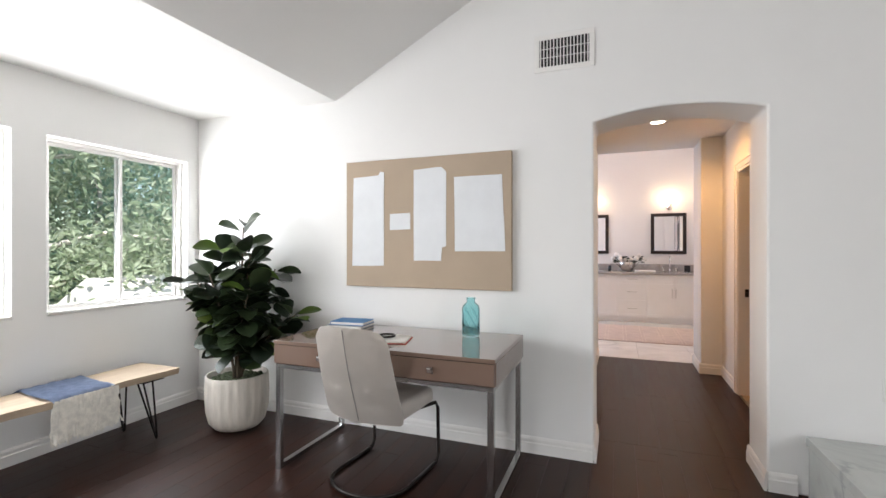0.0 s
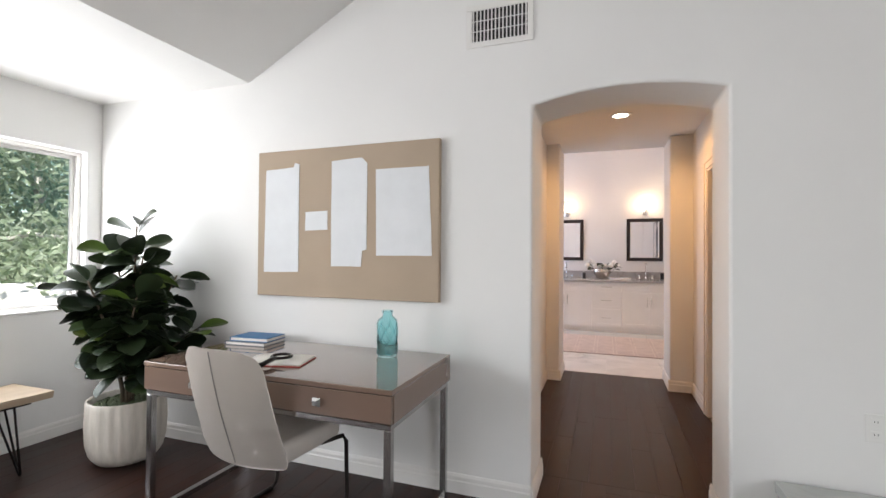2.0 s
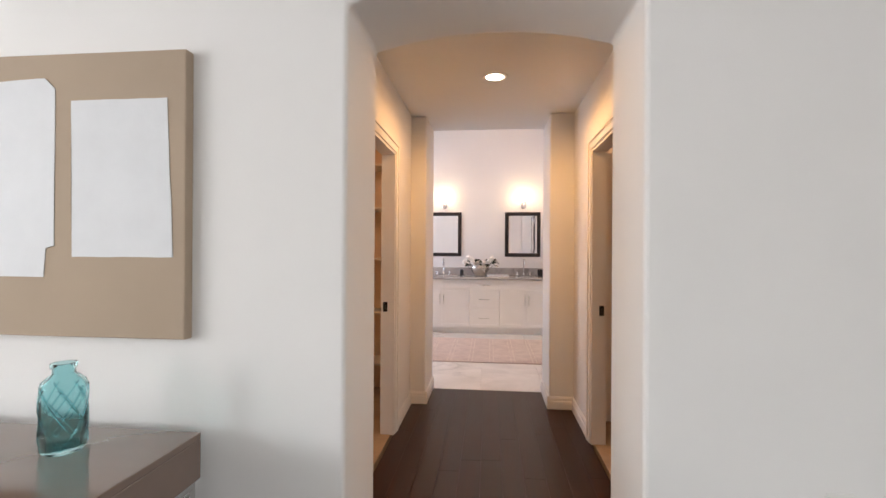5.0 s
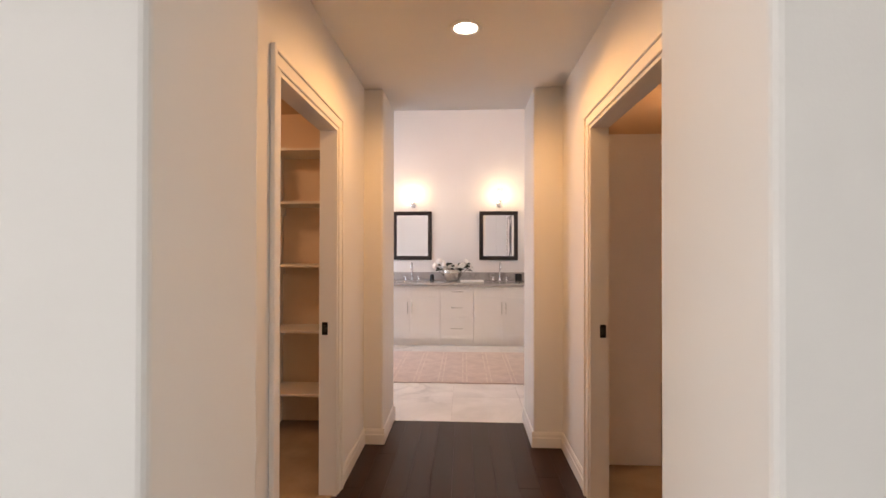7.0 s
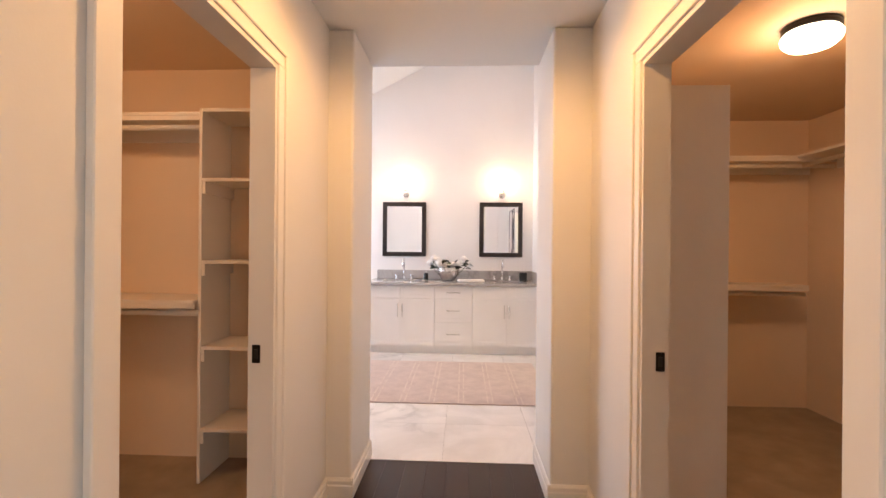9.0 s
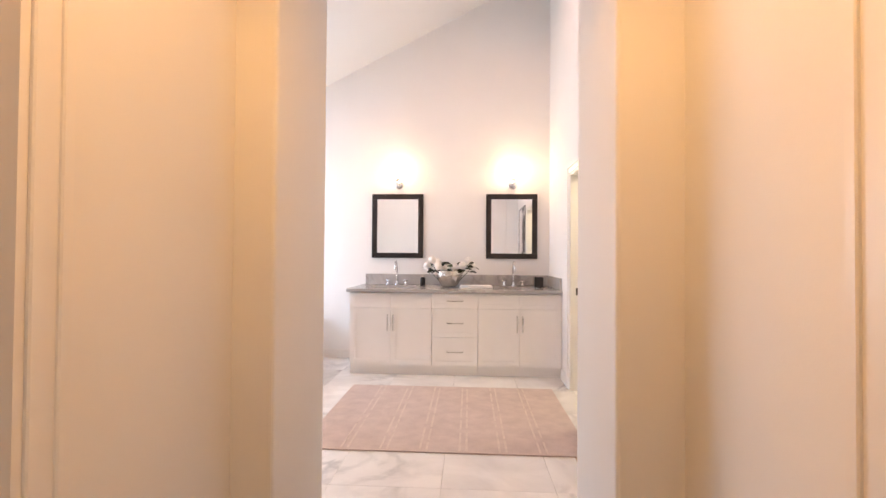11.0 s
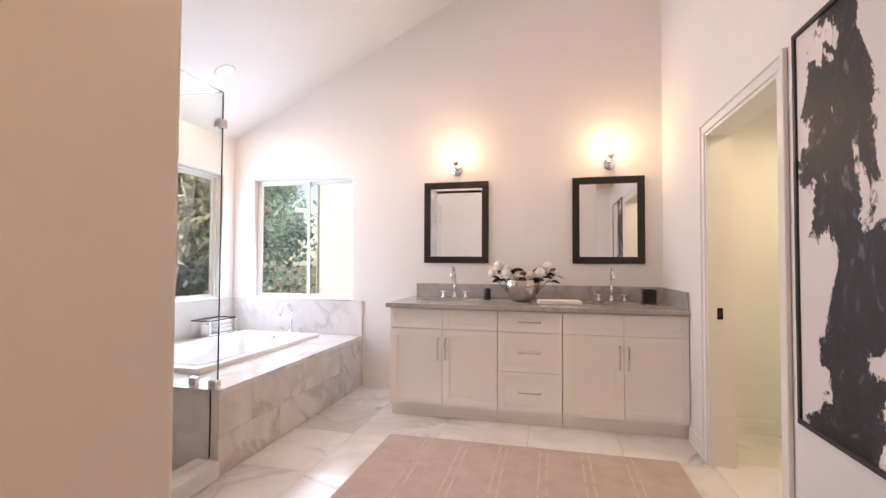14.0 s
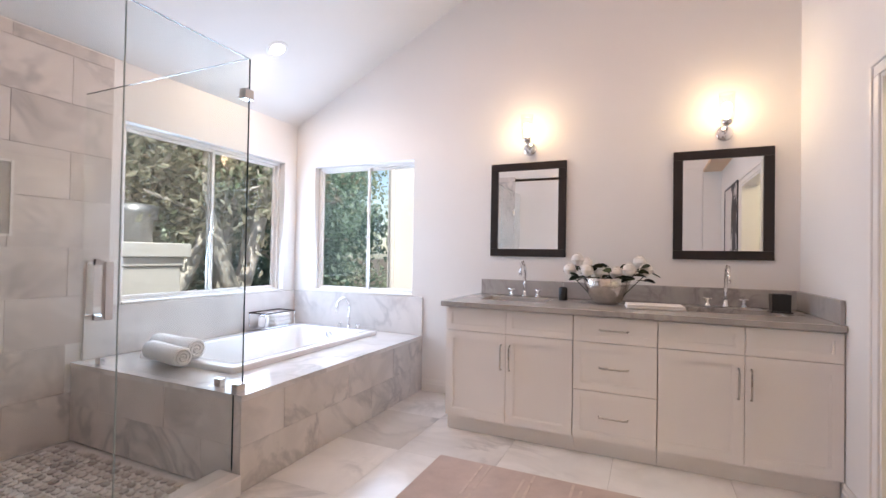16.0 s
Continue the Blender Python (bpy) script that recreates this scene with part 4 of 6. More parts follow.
hearth()


def outlet(x, z):
    th = thing("wall_outlet", "white double electrical outlet on the wall", "outlet", (x, BY1, z))
    part("cover_plate", box(-0.036, 0.036, -0.006, -0.0008, -0.058, 0.058, 0.003, 2), M_PLASTIC, th)
    for s in (-1, 1):
        soc = part("socket", box(-0.017, 0.017, -0.0085, -0.0062, s * 0.026 - 0.014, s * 0.026 + 0.014, 0.002, 2), M_PLASTIC, th)
        for dx in (-0.006, 0.006):
            part("slot", box(dx - 0.001, dx + 0.001, -0.0092, -0.0086, s * 0.026 - 0.004, s * 0.026 + 0.005), M_HOLLOW_SHADE, soc)


outlet(1.44, 0.60)


def light_switch():
    th = thing("light_switch", "white rocker light switch by the closet doorway", "switch", (HX1, 3.685, 1.105))
    part("cover_plate", box(-0.006, -0.0008, -0.037, 0.037, -0.058, 0.058, 0.003, 2), M_PLASTIC, th)
    for y in (0.0,):
        part("rocker", box(-0.010, -0.0062, y - 0.016, y + 0.016, -0.033, 0.033, 0.002, 2), M_PLASTIC, th)


light_switch()


# ---- lamps ----
def can_light(name, at, tilt, label):
    th = new(name)
    th.matrix_world = pose(*at, 0, tilt, 0)
    tagged(th, label, "ceiling light", "recessed ceiling lights")
    part("trim_ring", lathe([(0.062, -0.002), (0.062, -0.006), (0.084, -0.004), (0.088, -0.0005), (0.062, -0.002)], steps=40), M_PLASTIC, th, "", True)
    part("diffuser", lathe([(0.0, -0.0035), (0.060, -0.0035), (0.060, -0.0015), (0.0, -0.0015)], steps=40), M_CANGLOW, th, "glowing warm diffuser")


can_light("recessed_light", (0.49, 4.57, HZ), 0, "lit round recessed light in the hall ceiling")
# fittings for the two added lights, out of view
for bx_, by_ in UNSEEN_BATH_CANS:
    can_light("recessed_light", (bx_, by_, TZ + TS * (bx_ + 2.79)), -math.degrees(math.atan(TS)), "unseen round recessed light added high in the sloped ceiling")
can_light("recessed_light", (-2.17, 8.56, TZ + TS * (2.79 - 2.17)), -math.degrees(math.atan(TS)), "lit round recessed light in the sloped ceiling")


def dome_lamp(at, label):
    th = thing("dome_light", label, "ceiling light", at, 0, "closet dome lights")
    part("rim", lathe([(0.0, 0.0), (0.118, 0.0), (0.122, -0.008), (0.122, -0.030), (0.116, -0.035), (0.0, -0.035)], steps=40), M_BRONZE, th, "dark bronze rim", True)
    d = part("dome", lathe([(0.114, -0.036), (0.126, -0.055), (0.122, -0.080), (0.098, -0.103), (0.055, -0.114), (0.0, -0.117)], steps=40), M_LAMPGLOW, th, "glowing white glass dome", True)
    d.visible_shadow = False


dome_lamp((2.20, 5.34, 2.44), "lit glass dome ceiling light with a bronze rim")
dome_lamp((-1.35, 4.45, 2.44), "lit glass dome ceiling light with a bronze rim")


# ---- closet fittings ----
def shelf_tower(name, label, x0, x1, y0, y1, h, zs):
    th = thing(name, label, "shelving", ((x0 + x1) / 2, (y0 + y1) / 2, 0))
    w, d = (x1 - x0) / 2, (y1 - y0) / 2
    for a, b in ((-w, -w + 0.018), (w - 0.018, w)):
        part("side_panel", box(a, b, -d, d, 0.004, h, 0.0015, 1), M_SHELF_LAMPLIT, th)
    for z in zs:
        part("shelf", box(-w + 0.0185, w - 0.0185, -d + 0.001, d, z - 0.018, z, 0.0015, 1), M_SHELF_LAMPLIT, th)
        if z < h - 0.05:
            part("cleat", box(-w + 0.0185, -w + 0.036, -d + 0.004, d, z - 0.085, z - 0.0185), M_SHELF_LAMPLIT, th)
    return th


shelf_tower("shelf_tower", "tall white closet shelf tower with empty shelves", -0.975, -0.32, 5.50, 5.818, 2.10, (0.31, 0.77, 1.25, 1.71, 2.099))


def hanging_shelf(label, x0, x1, y0, y1, z, axis="x"):
    th = thing("hanging_shelf", label, "closet shelf", (0, 0, 0), 0, "closet hanging shelves")
    part("board", box(x0, x1, y0, y1, z - 0.02, z, 0.002, 1), M_SHELF_LAMPLIT, th)
    if axis == "x":
        part("cleat", box(x0, x1, y1 - 0.02, y1, z - 0.10, z - 0.0205), M_SHELF_LAMPLIT, th)
        part("rod", tube([(x0, y0 + 0.05, z - 0.075), (x1, y0 + 0.05, z - 0.075)], 0.016, 12), M_SHELF_LAMPLIT, th, "round white hanging rod", True)
        part("fascia", box(x0, x1, y0 + 0.0, y0 + 0.016, z - 0.045, z - 0.0205), M_SHELF_LAMPLIT, th)
    else:
        part("cleat", box(x1 - 0.02, x1, y0, y1, z - 0.10, z - 0.0205), M_SHELF_LAMPLIT, th)
        part("rod", tube([(x0 + 0.05, y0, z - 0.075), (x0 + 0.05, y1, z - 0.075)], 0.016, 12), M_SHELF_LAMPLIT, th, "round white hanging rod", True)


hanging_shelf("high white closet shelf with a hanging rod", -2.398, -0.977, 5.50, 5.818, 2.08)
hanging_shelf("white mid height closet shelf with a hanging rod", -2.398, -0.977, 5.46, 5.818, 1.03)
hanging_shelf("high white closet shelf with a hanging rod", 1.75, 3.418, 6.70, 7.018, 2.08)
hanging_shelf("white mid height closet shelf with a hanging rod", 1.75, 3.20, 6.70, 7.018, 1.065)
hanging_shelf("high white closet shelf along the side wall", 3.10, 3.418, 3.6, 6.698, 2.08, "y")


def tall_unit():
    x0, x1, y0, y1, h = 1.262, 1.72, 5.17, 6.5, 2.09
    th = thing("tall_closet_unit", "tall white closet unit with a plain end panel", "cabinet", ((x0 + x1) / 2 - 0.0, (y0 + y1) / 2, 0))
    w, d = (x1 - x0) / 2, (y1 - y0) / 2
    d = (5.84 - y0) / 2
    th.location.y = (y0 + 5.84) / 2
    part("end_panel", box(-w, w, -d, -d + 0.02, 0.004, h, 0.002, 1), M_CAB, th)
    part("end_panel", box(-w, w, d - 0.02, d, 0.004, h, 0.002, 1), M_CAB, th)
    for z in (0.10, 0.55, 1.0, 1.5, h - 0.02):
        part("shelf", box(-w, w - 0.002, -d + 0.0205, d - 0.0205, z - 0.018, z), M_SHELF_LAMPLIT, th)


tall_unit()


# ---- vanity ----
VY = 8.735


def pull(parent, x, y, z, length, vertical):
    h = length / 2
    if vertical:
        pts = [(x, y, z - h), (x, y - 0.026, z - h + 0.006), (x, y - 0.030, z - h + 0.02), (x, y - 0.030, z + h - 0.02), (x, y - 0.026, z + h - 0.006), (x, y, z + h)]
    else:
        pts = [(x - h, y, z), (x - h + 0.006, y - 0.026, z), (x - h + 0.02, y - 0.030, z), (x + h - 0.02, y - 0.030, z), (x + h - 0.006, y - 0.026, z), (x + h, y, z)]
    part("handle", tube(pts, 0.0055, 8), M_NICKEL, parent, "brushed nickel bar handle", True)


def shaker(name, th, x0, x1, z0, z1, rail=0.052):
    """A framed front: flat field set back inside four rails."""
    y = -0.30
    bm = panel([x0, x0 + rail, x1 - rail, x1], [z0, z0 + rail, z1 - rail, z1], lambda u, w: x0 + rail < u < x1 - rail and z0 + rail < w < z1 - rail, lambda u, w, q: (u, y + 0.02 * q, w))
    p = part(name, bm, M_CAB, th)
    part("field", box(x0 + rail - 0.004, x1 - rail + 0.004, y + 0.009, y + 0.018, z0 + rail - 0.004, z1 - rail + 0.004), M_CAB, p)
    for bx in (box(x0 + rail, x1 - rail, y + 0.004, y + 0.0088, z0 + rail, z0 + rail + 0.007), box(x0 + rail, x1 - rail, y + 0.004, y + 0.0088, z1 - rail - 0.007, z1 - rail), box(x0 + rail, x0 + rail + 0.007, y + 0.004, y + 0.0088, z0 + rail + 0.0072, z1 - rail - 0.0072), box(x1 - rail - 0.007, x1 - rail, y + 0.004, y + 0.0088, z0 + rail + 0.0072, z1 - rail - 0.0072)):
        part("bead", bx, M_CAB, p)
    return p


def vanity_unit(kind, x0, x1, label):
    th = thing("vanity_cabinet", label, "cabinet", (x0, VY + 0.30, 0), 0, "vanity cabinets under the worktop")
    w = x1 - x0
    part("body", box(0.001, w - 0.001, -0.279, 0.45, 0.10, 0.695 if kind == "doors" else 0.858), M_CAB, th)
    if kind == "doors":
        part("top_rail", box(0.001, w - 0.001, -0.279, -0.25, 0.6955, 0.858), M_CAB, th)
    part("plinth", box(0.0, w, -0.245, 0.44, 0.0, 0.0995), M_CAB, th)
    if kind == "doors":
        mid = w / 2
        for a, b in ((0.002, mid - 0.0015), (mid + 0.0015, w - 0.002)):
            shaker("false_front", th, a, b, 0.701, 0.854, 0.040)
            d = shaker("door", th, a, b, 0.108, 0.697)
            pull(d, b - 0.028 if a < mid - 0.01 and b <= mid else a + 0.028, -0.30, 0.545, 0.165, True)
    else:
        for z0, z1 in ((0.701, 0.854), (0.404, 0.697), (0.108, 0.400)):
            d = shaker("drawer", th, 0.002, w - 0.002, z0, z1, 0.042)
            pull(d, w / 2, -0.30, (z0 + z1) / 2, 0.165, False)


vanity_unit("doors", -0.722, 0.1405, "white shaker vanity cabinet with two doors")
vanity_unit("drawers", 0.1425, 0.618, "white shaker vanity cabinet with three drawers")
vanity_unit("doors", 0.620, 1.471, "white shaker vanity cabinet against the side wall")

SINKS = [(-0.57, -0.09, 8.98, 9.30), (0.80, 1.28, 8.98, 9.30)]


def worktop():
    th = thing("vanity_worktop", "grey veined stone worktop with low splashbacks", "worktop", (0, 0, 0))
    us = sorted({-0.752, 1.470, *[s[0] for s in SINKS], *[s[1] for s in SINKS]})
    ws = [8.70, 8.98, 9.30, 9.492]
    bm = panel(us, ws, lambda u, w: any(s[0] < u < s[1] and s[2] < w < s[3] for s in SINKS), lambda u, w, s: (u, w, (0.8625, 0.898)[s]))
    ob = part("slab", bm, M_COUNTER, th)
    md = ob.modifiers.new("eased", "BEVEL")
    md.width, md.segments, md.limit_method = 0.003, 2, "ANGLE"
    part("splashback", box(-0.725, 1.470, 9.472, 9.498, 0.8985, 1.022, 0.003, 1), M_COUNTER, th)
    part("side_splash", box(1.450, 1.472, 8.735, 9.471, 0.8985, 1.022, 0.003, 1), M_COUNTER, th)


worktop()


def ring_loft(rings, seg=6):
    """A shell through rounded rectangles (cx, cy, half x, half y, corner, z)."""
    bm = bmesh.new()
    loops = []
    for cx, cy, hx, hy, r, z in rings:
        loop = []
        for q, (sx, sy) in enumerate(((1, 1), (-1, 1), (-1, -1), (1, -1))):
            for k in range(seg + 1):
                a = math.pi / 2 * (q + k / seg)
                loop.append(bm.verts.new((cx + sx * (hx - r) + r * math.cos(a), cy + sy * (hy - r) + r * math.sin(a), z)))
        loops.append(loop)
    n = len(loops[0])
    for a, b in zip(loops, loops[1:]):
        for k in range(n):
            bm.faces.new((a[k], a[(k + 1) % n], b[(k + 1) % n], b[k]))
    bm.faces.new(loops[-1])
    return bm


for s in SINKS:
    cx, cy = (s[0] + s[1]) / 2, (s[2] + s[3]) / 2
    th = thing("vanity_sink", "white porcelain undermount sink in the worktop", "sink", (cx, cy, 0.862), 0, "vanity sinks")
    part("basin", ring_loft([(0, 0, 0.255, 0.175, 0.03, -0.001), (0, 0, 0.238, 0.158, 0.04, -0.001), (0, 0, 0.225, 0.145, 0.05, -0.10), (0, 0, 0.19, 0.11, 0.05, -0.135)]), M_PORCELAIN, th, "", True)
    part("drain", lathe([(0.0, 0.0), (0.022, 0.0), (0.024, 0.003), (0.0, 0.004)], (0, 0, -0.134), 20), M_CHROME, th, "", True)


def faucet(name, x, y, z, h, reach, label, group):
    th = thing(name, label, "faucet", (x, y, z), 0, group)
    part("base", lathe([(0.0, 0.0), (0.026, 0.0), (0.024, 0.010), (0.016, 0.022), (0.014, 0.05), (0.0, 0.05)], steps=20), M_CHROME, th, "", True)
    pts = [(0, 0, 0.03), (0, 0, h * 0.72)]
    for k in range(11):
        a = math.pi * k / 10
        pts.append((0, -reach / 2 + reach / 2 * math.cos(a), h * 0.72 + h * 0.28 * math.sin(a)))
    pts.append((0, -reach, h * 0.62))
    part("spout", tube(pts, 0.011, 12), M_CHROME, th, "", True)
    for s in (-1, 1):
        hd = part("valve", lathe([(0.0, 0.0), (0.024, 0.0), (0.022, 0.010), (0.012, 0.022), (0.013, 0.045), (0.017, 0.052), (0.010, 0.060), (0.0, 0.060)], (s * 0.105, 0, 0), 20), M_CHROME, th, "", True)
        part("lever", merge(tube([(s * 0.105 - 0.028, 0, 0.056), (s * 0.105 + 0.028, 0, 0.056)], 0.005, 8), tube([(s * 0.105, -0.028, 0.056), (s * 0.105, 0.028, 0.056)], 0.005, 8)), M_CHROME, hd, "", True)


for x in (-0.33, 1.04):
    faucet("sink_faucet", x, 9.385, 0.8985, 0.275, 0.14, "chrome gooseneck faucet with cross handles", "sink faucets")


def mirror(x0, x1):
    z0, z1 = 1.217, 1.988
    th = thing("framed_mirror", "wall mirror in a dark espresso wood frame", "mirror", ((x0 + x1) / 2, TY1, (z0 + z1) / 2), 0, "mirrors over the vanity")
    w, h, f = (x1 - x0) / 2, (z1 - z0) / 2, 0.062

    for nm, a in (("top", box(-w, w, -0.024, -0.002, h - f, h, 0.004, 2)), ("bottom", box(-w, w, -0.024, -0.002, -h, -h + f, 0.004, 2)), ("left", box(-w, -w + f, -0.0235, -0.002, -h + f, h - f, 0.004, 2)), ("right", box(w - f, w, -0.0235, -0.002, -h + f, h - f, 0.004, 2))):
        part("frame_rail", a, M_BLACKWOOD, th)
    part("mirror_glass", box(-w + f - 0.004, w - f + 0.004, -0.010, -0.004, -h + f - 0.004, h - f + 0.004), M_MIRROR, th, "clear silvered mirror glass")


mirror(-0.655, -0.032)
mirror(0.724, 1.331)

M_SHADE = thin_glass("shade_glass", (0.98, 0.97, 0.95), 0.06)
M_BULB = glowing("bulb", (1.0, 0.80, 0.52), 22.0)


def sconce(x):
    th = thing("wall_sconce", "lit chrome wall sconce with a clear glass shade", "wall light", (x, TY1, 2.10), 0, "sconces over the mirrors")
    rose = lathe([(0.0, 0.0), (0.056, 0.0), (0.055, 0.010), (0.046, 0.020), (0.02, 0.026), (0.0, 0.026)], steps=32)
    bmesh.ops.transform(rose, matrix=Matrix.Translation((0, -0.001, 0)) @ Matrix.Rotation(radians(90), 4, "X"), verts=rose.verts)
    part("back_plate", rose, M_CHROME, th, "", True)
    part("arm", tube([(0, -0.02, 0), (0, -0.09, 0.0), (0, -0.112, 0.012), (0, -0.115, 0.04)], 0.009, 10), M_CHROME, th, "", True)
    part("cup", lathe([(0.0, 0.0), (0.020, 0.0), (0.036, 0.012), (0.038, 0.034), (0.0, 0.034)], (0, -0.115, 0.028), 28), M_CHROME, th, "", True)
    sh = part("shade", lathe([(0.036, 0.062), (0.044, 0.075), (0.047, 0.10), (0.046, 0.22), (0.050, 0.245), (0.048, 0.245), (0.0445, 0.22), (0.0455, 0.10), (0.042, 0.077), (0.034, 0.064)], (0, -0.115, 0), 32), M_SHADE, th, "clear glass cylinder shade", True)
    sh.visible_shadow = False
    b = part("bulb", lathe([(0.0, 0.065), (0.012, 0.068), (0.014, 0.09), (0.026, 0.125), (0.030, 0.150), (0.024, 0.175), (0.0, 0.186)], (0, -0.115, 0), 24), M_BULB, th, "glowing warm bulb", True)
    b.visible_shadow = False


for x in SCONCES:
    sconce(x)

M_SILVER = plain("hammered_silver", (0.62, 0.57, 0.52), 0.22, 1.0, vary=0.15, scale=30, grain=45, relief=0.9)
M_PETAL = plain("white_petal", (0.86, 0.83, 0.79), 0.7, vary=0.05, scale=40, relief=0.1)
M_DARKLEAF = leaf_material("bouquet_leaf", (0.012, 0.020, 0.009), (0.05, 0.07, 0.02), 0.65)


def bouquet():
    bowl = thing("flower_bowl", "hammered silver bowl holding white flowers", "bowl", (0.30, 9.18, 0.8985))
    part("bowl", lathe([(0.0, 0.0), (0.07, 0.0), (0.10, 0.025), (0.135, 0.10), (0.160, 0.178), (0.155, 0.180), (0.130, 0.102), (0.095, 0.030), (0.0, 0.014)], steps=40, flute=0.02, flutes=14), M_SILVER, bowl, "", True)
    th = thing("flower_arrangement", "white roses with dark green leaves in a silver bowl", "flowers", (0.30, 9.18, 0.92))
    rnd = random.Random(11)
    spots = ((-0.25, 0.00, 0.19), (-0.19, -0.06, 0.26), (-0.12, -0.10, 0.19), (-0.03, -0.06, 0.17), (0.15, -0.08, 0.20), (0.21, 0.0, 0.25), (-0.14, 0.06, 0.23), (0.06, 0.05, 0.17), (0.25, -0.05, 0.20))
    stems = []
    for k, (x, y, z) in enumerate(spots):
        bm = bmesh.new()
        bmesh.ops.create_icosphere(bm, subdivisions=2, radius=0.044, matrix=Matrix.Translation((x, y, z + 0.020)))
        for r in range(3):
            m = 5 + 2 * r
            for i in range(m):
                a = 2 * math.pi * i / m + r
                el = 1.35 - 0.36 * r
                d = Vector((math.cos(a) * math.cos(el), math.sin(a) * math.cos(el), math.sin(el)))
                broad_leaf(bm, Vector((x, y, z - 0.012)), d, 0.062 + 0.004 * r, 0.034, -0.4 + 0.3 * r, 0.0)
        part("rose", bm, M_PETAL, th, "white rose bloom", True)
        stems.append(tube([(x * 0.3, y * 0.3, 0.0), (x * 0.7, y * 0.7, z * 0.55), (x, y, z - 0.01)], 0.003, 5))
    [part("stem", st, M_DARKLEAF, th, "", True) for st in stems]
    bm = bmesh.new()
    for k in range(46):
        a = rnd.uniform(0, 6.28)
        r = rnd.uniform(0.10, 0.27)
        base = Vector((r * math.cos(a), 0.5 * r * math.sin(a), rnd.uniform(0.11, 0.20)))
        d = Vector((math.cos(a + rnd.uniform(-1, 1)), math.sin(a) * 0.7, rnd.uniform(-0.1, 0.7)))
        broad_leaf(bm, base + Vector((0, 0, 0.03)), d, rnd.uniform(0.07, 0.10), 0.025, 0.25, rnd.uniform(-0.8, 0.8))
    part("foliage", bm, M_DARKLEAF, th, "dark green leaves", True)


bouquet()


def folded_towel(x, y, z, w, d, h, rz, label, layers=3):
    th = thing("folded_towel", label, "towel", (x, y, z), rz, "white towels")
    for k in range(layers):
        a = h * k / layers
        bm = box(-w / 2 + 0.004 * k, w / 2 - 0.003 * k, -d / 2 + 0.003 * k, d / 2 - 0.003 * k, a + 0.0005, a + h / layers, h / layers * 0.42, 3)
        part("fold", bm, M_TOWEL, th, "", True)


folded_towel(0.60, 9.03, 0.8985, 0.34, 0.20, 0.026, 6, "folded white hand towel on the stone worktop", 2)


def soap_bottle():
    th = thing("soap_dispenser", "small black soap dispenser with a pump", "dispenser", (-0.01, 9.26, 0.8985))
    part("bottle", lathe([(0.0, 0.0), (0.030, 0.0), (0.032, 0.004), (0.032, 0.085), (0.026, 0.095), (0.012, 0.100), (0.0, 0.100)], steps=28), M_BLACK, th, "", True)
    part("pump", merge(tube([(0, 0, 0.098), (0, 0, 0.135)], 0.005, 8), tube([(0, 0, 0.133), (0, -0.035, 0.130)], 0.005, 8)), M_NICKEL, th, "", True)


soap_bottle()
cup = thing("tumbler", "square black ceramic tumbler on the worktop", "cup", (1.31, 9.24, 0.8985))
part("body", ring_loft([(0, 0, 0.0, 0.0, 0.0, 0.0), (0, 0, 0.048, 0.048, 0.010, 0.0005), (0, 0, 0.050, 0.050, 0.010, 0.112), (0, 0, 0.044, 0.044, 0.008, 0.112), (0, 0, 0.034, 0.034, 0.008, 0.012)]), M_BLACK, cup)
part("foot", ring_loft([(0, 0, 0.058, 0.058, 0.010, 0.0), (0, 0, 0.058, 0.058, 0.010, 0.008), (0, 0, 0.055, 0.055, 0.010, 0.0085)]), M_BLACK, cup)


# ---- tub and shower ----
KX, KY = -1.29, 7.49
DZ = 0.49
HOLE = (-2.52, -1.70, 7.80, 9.30)


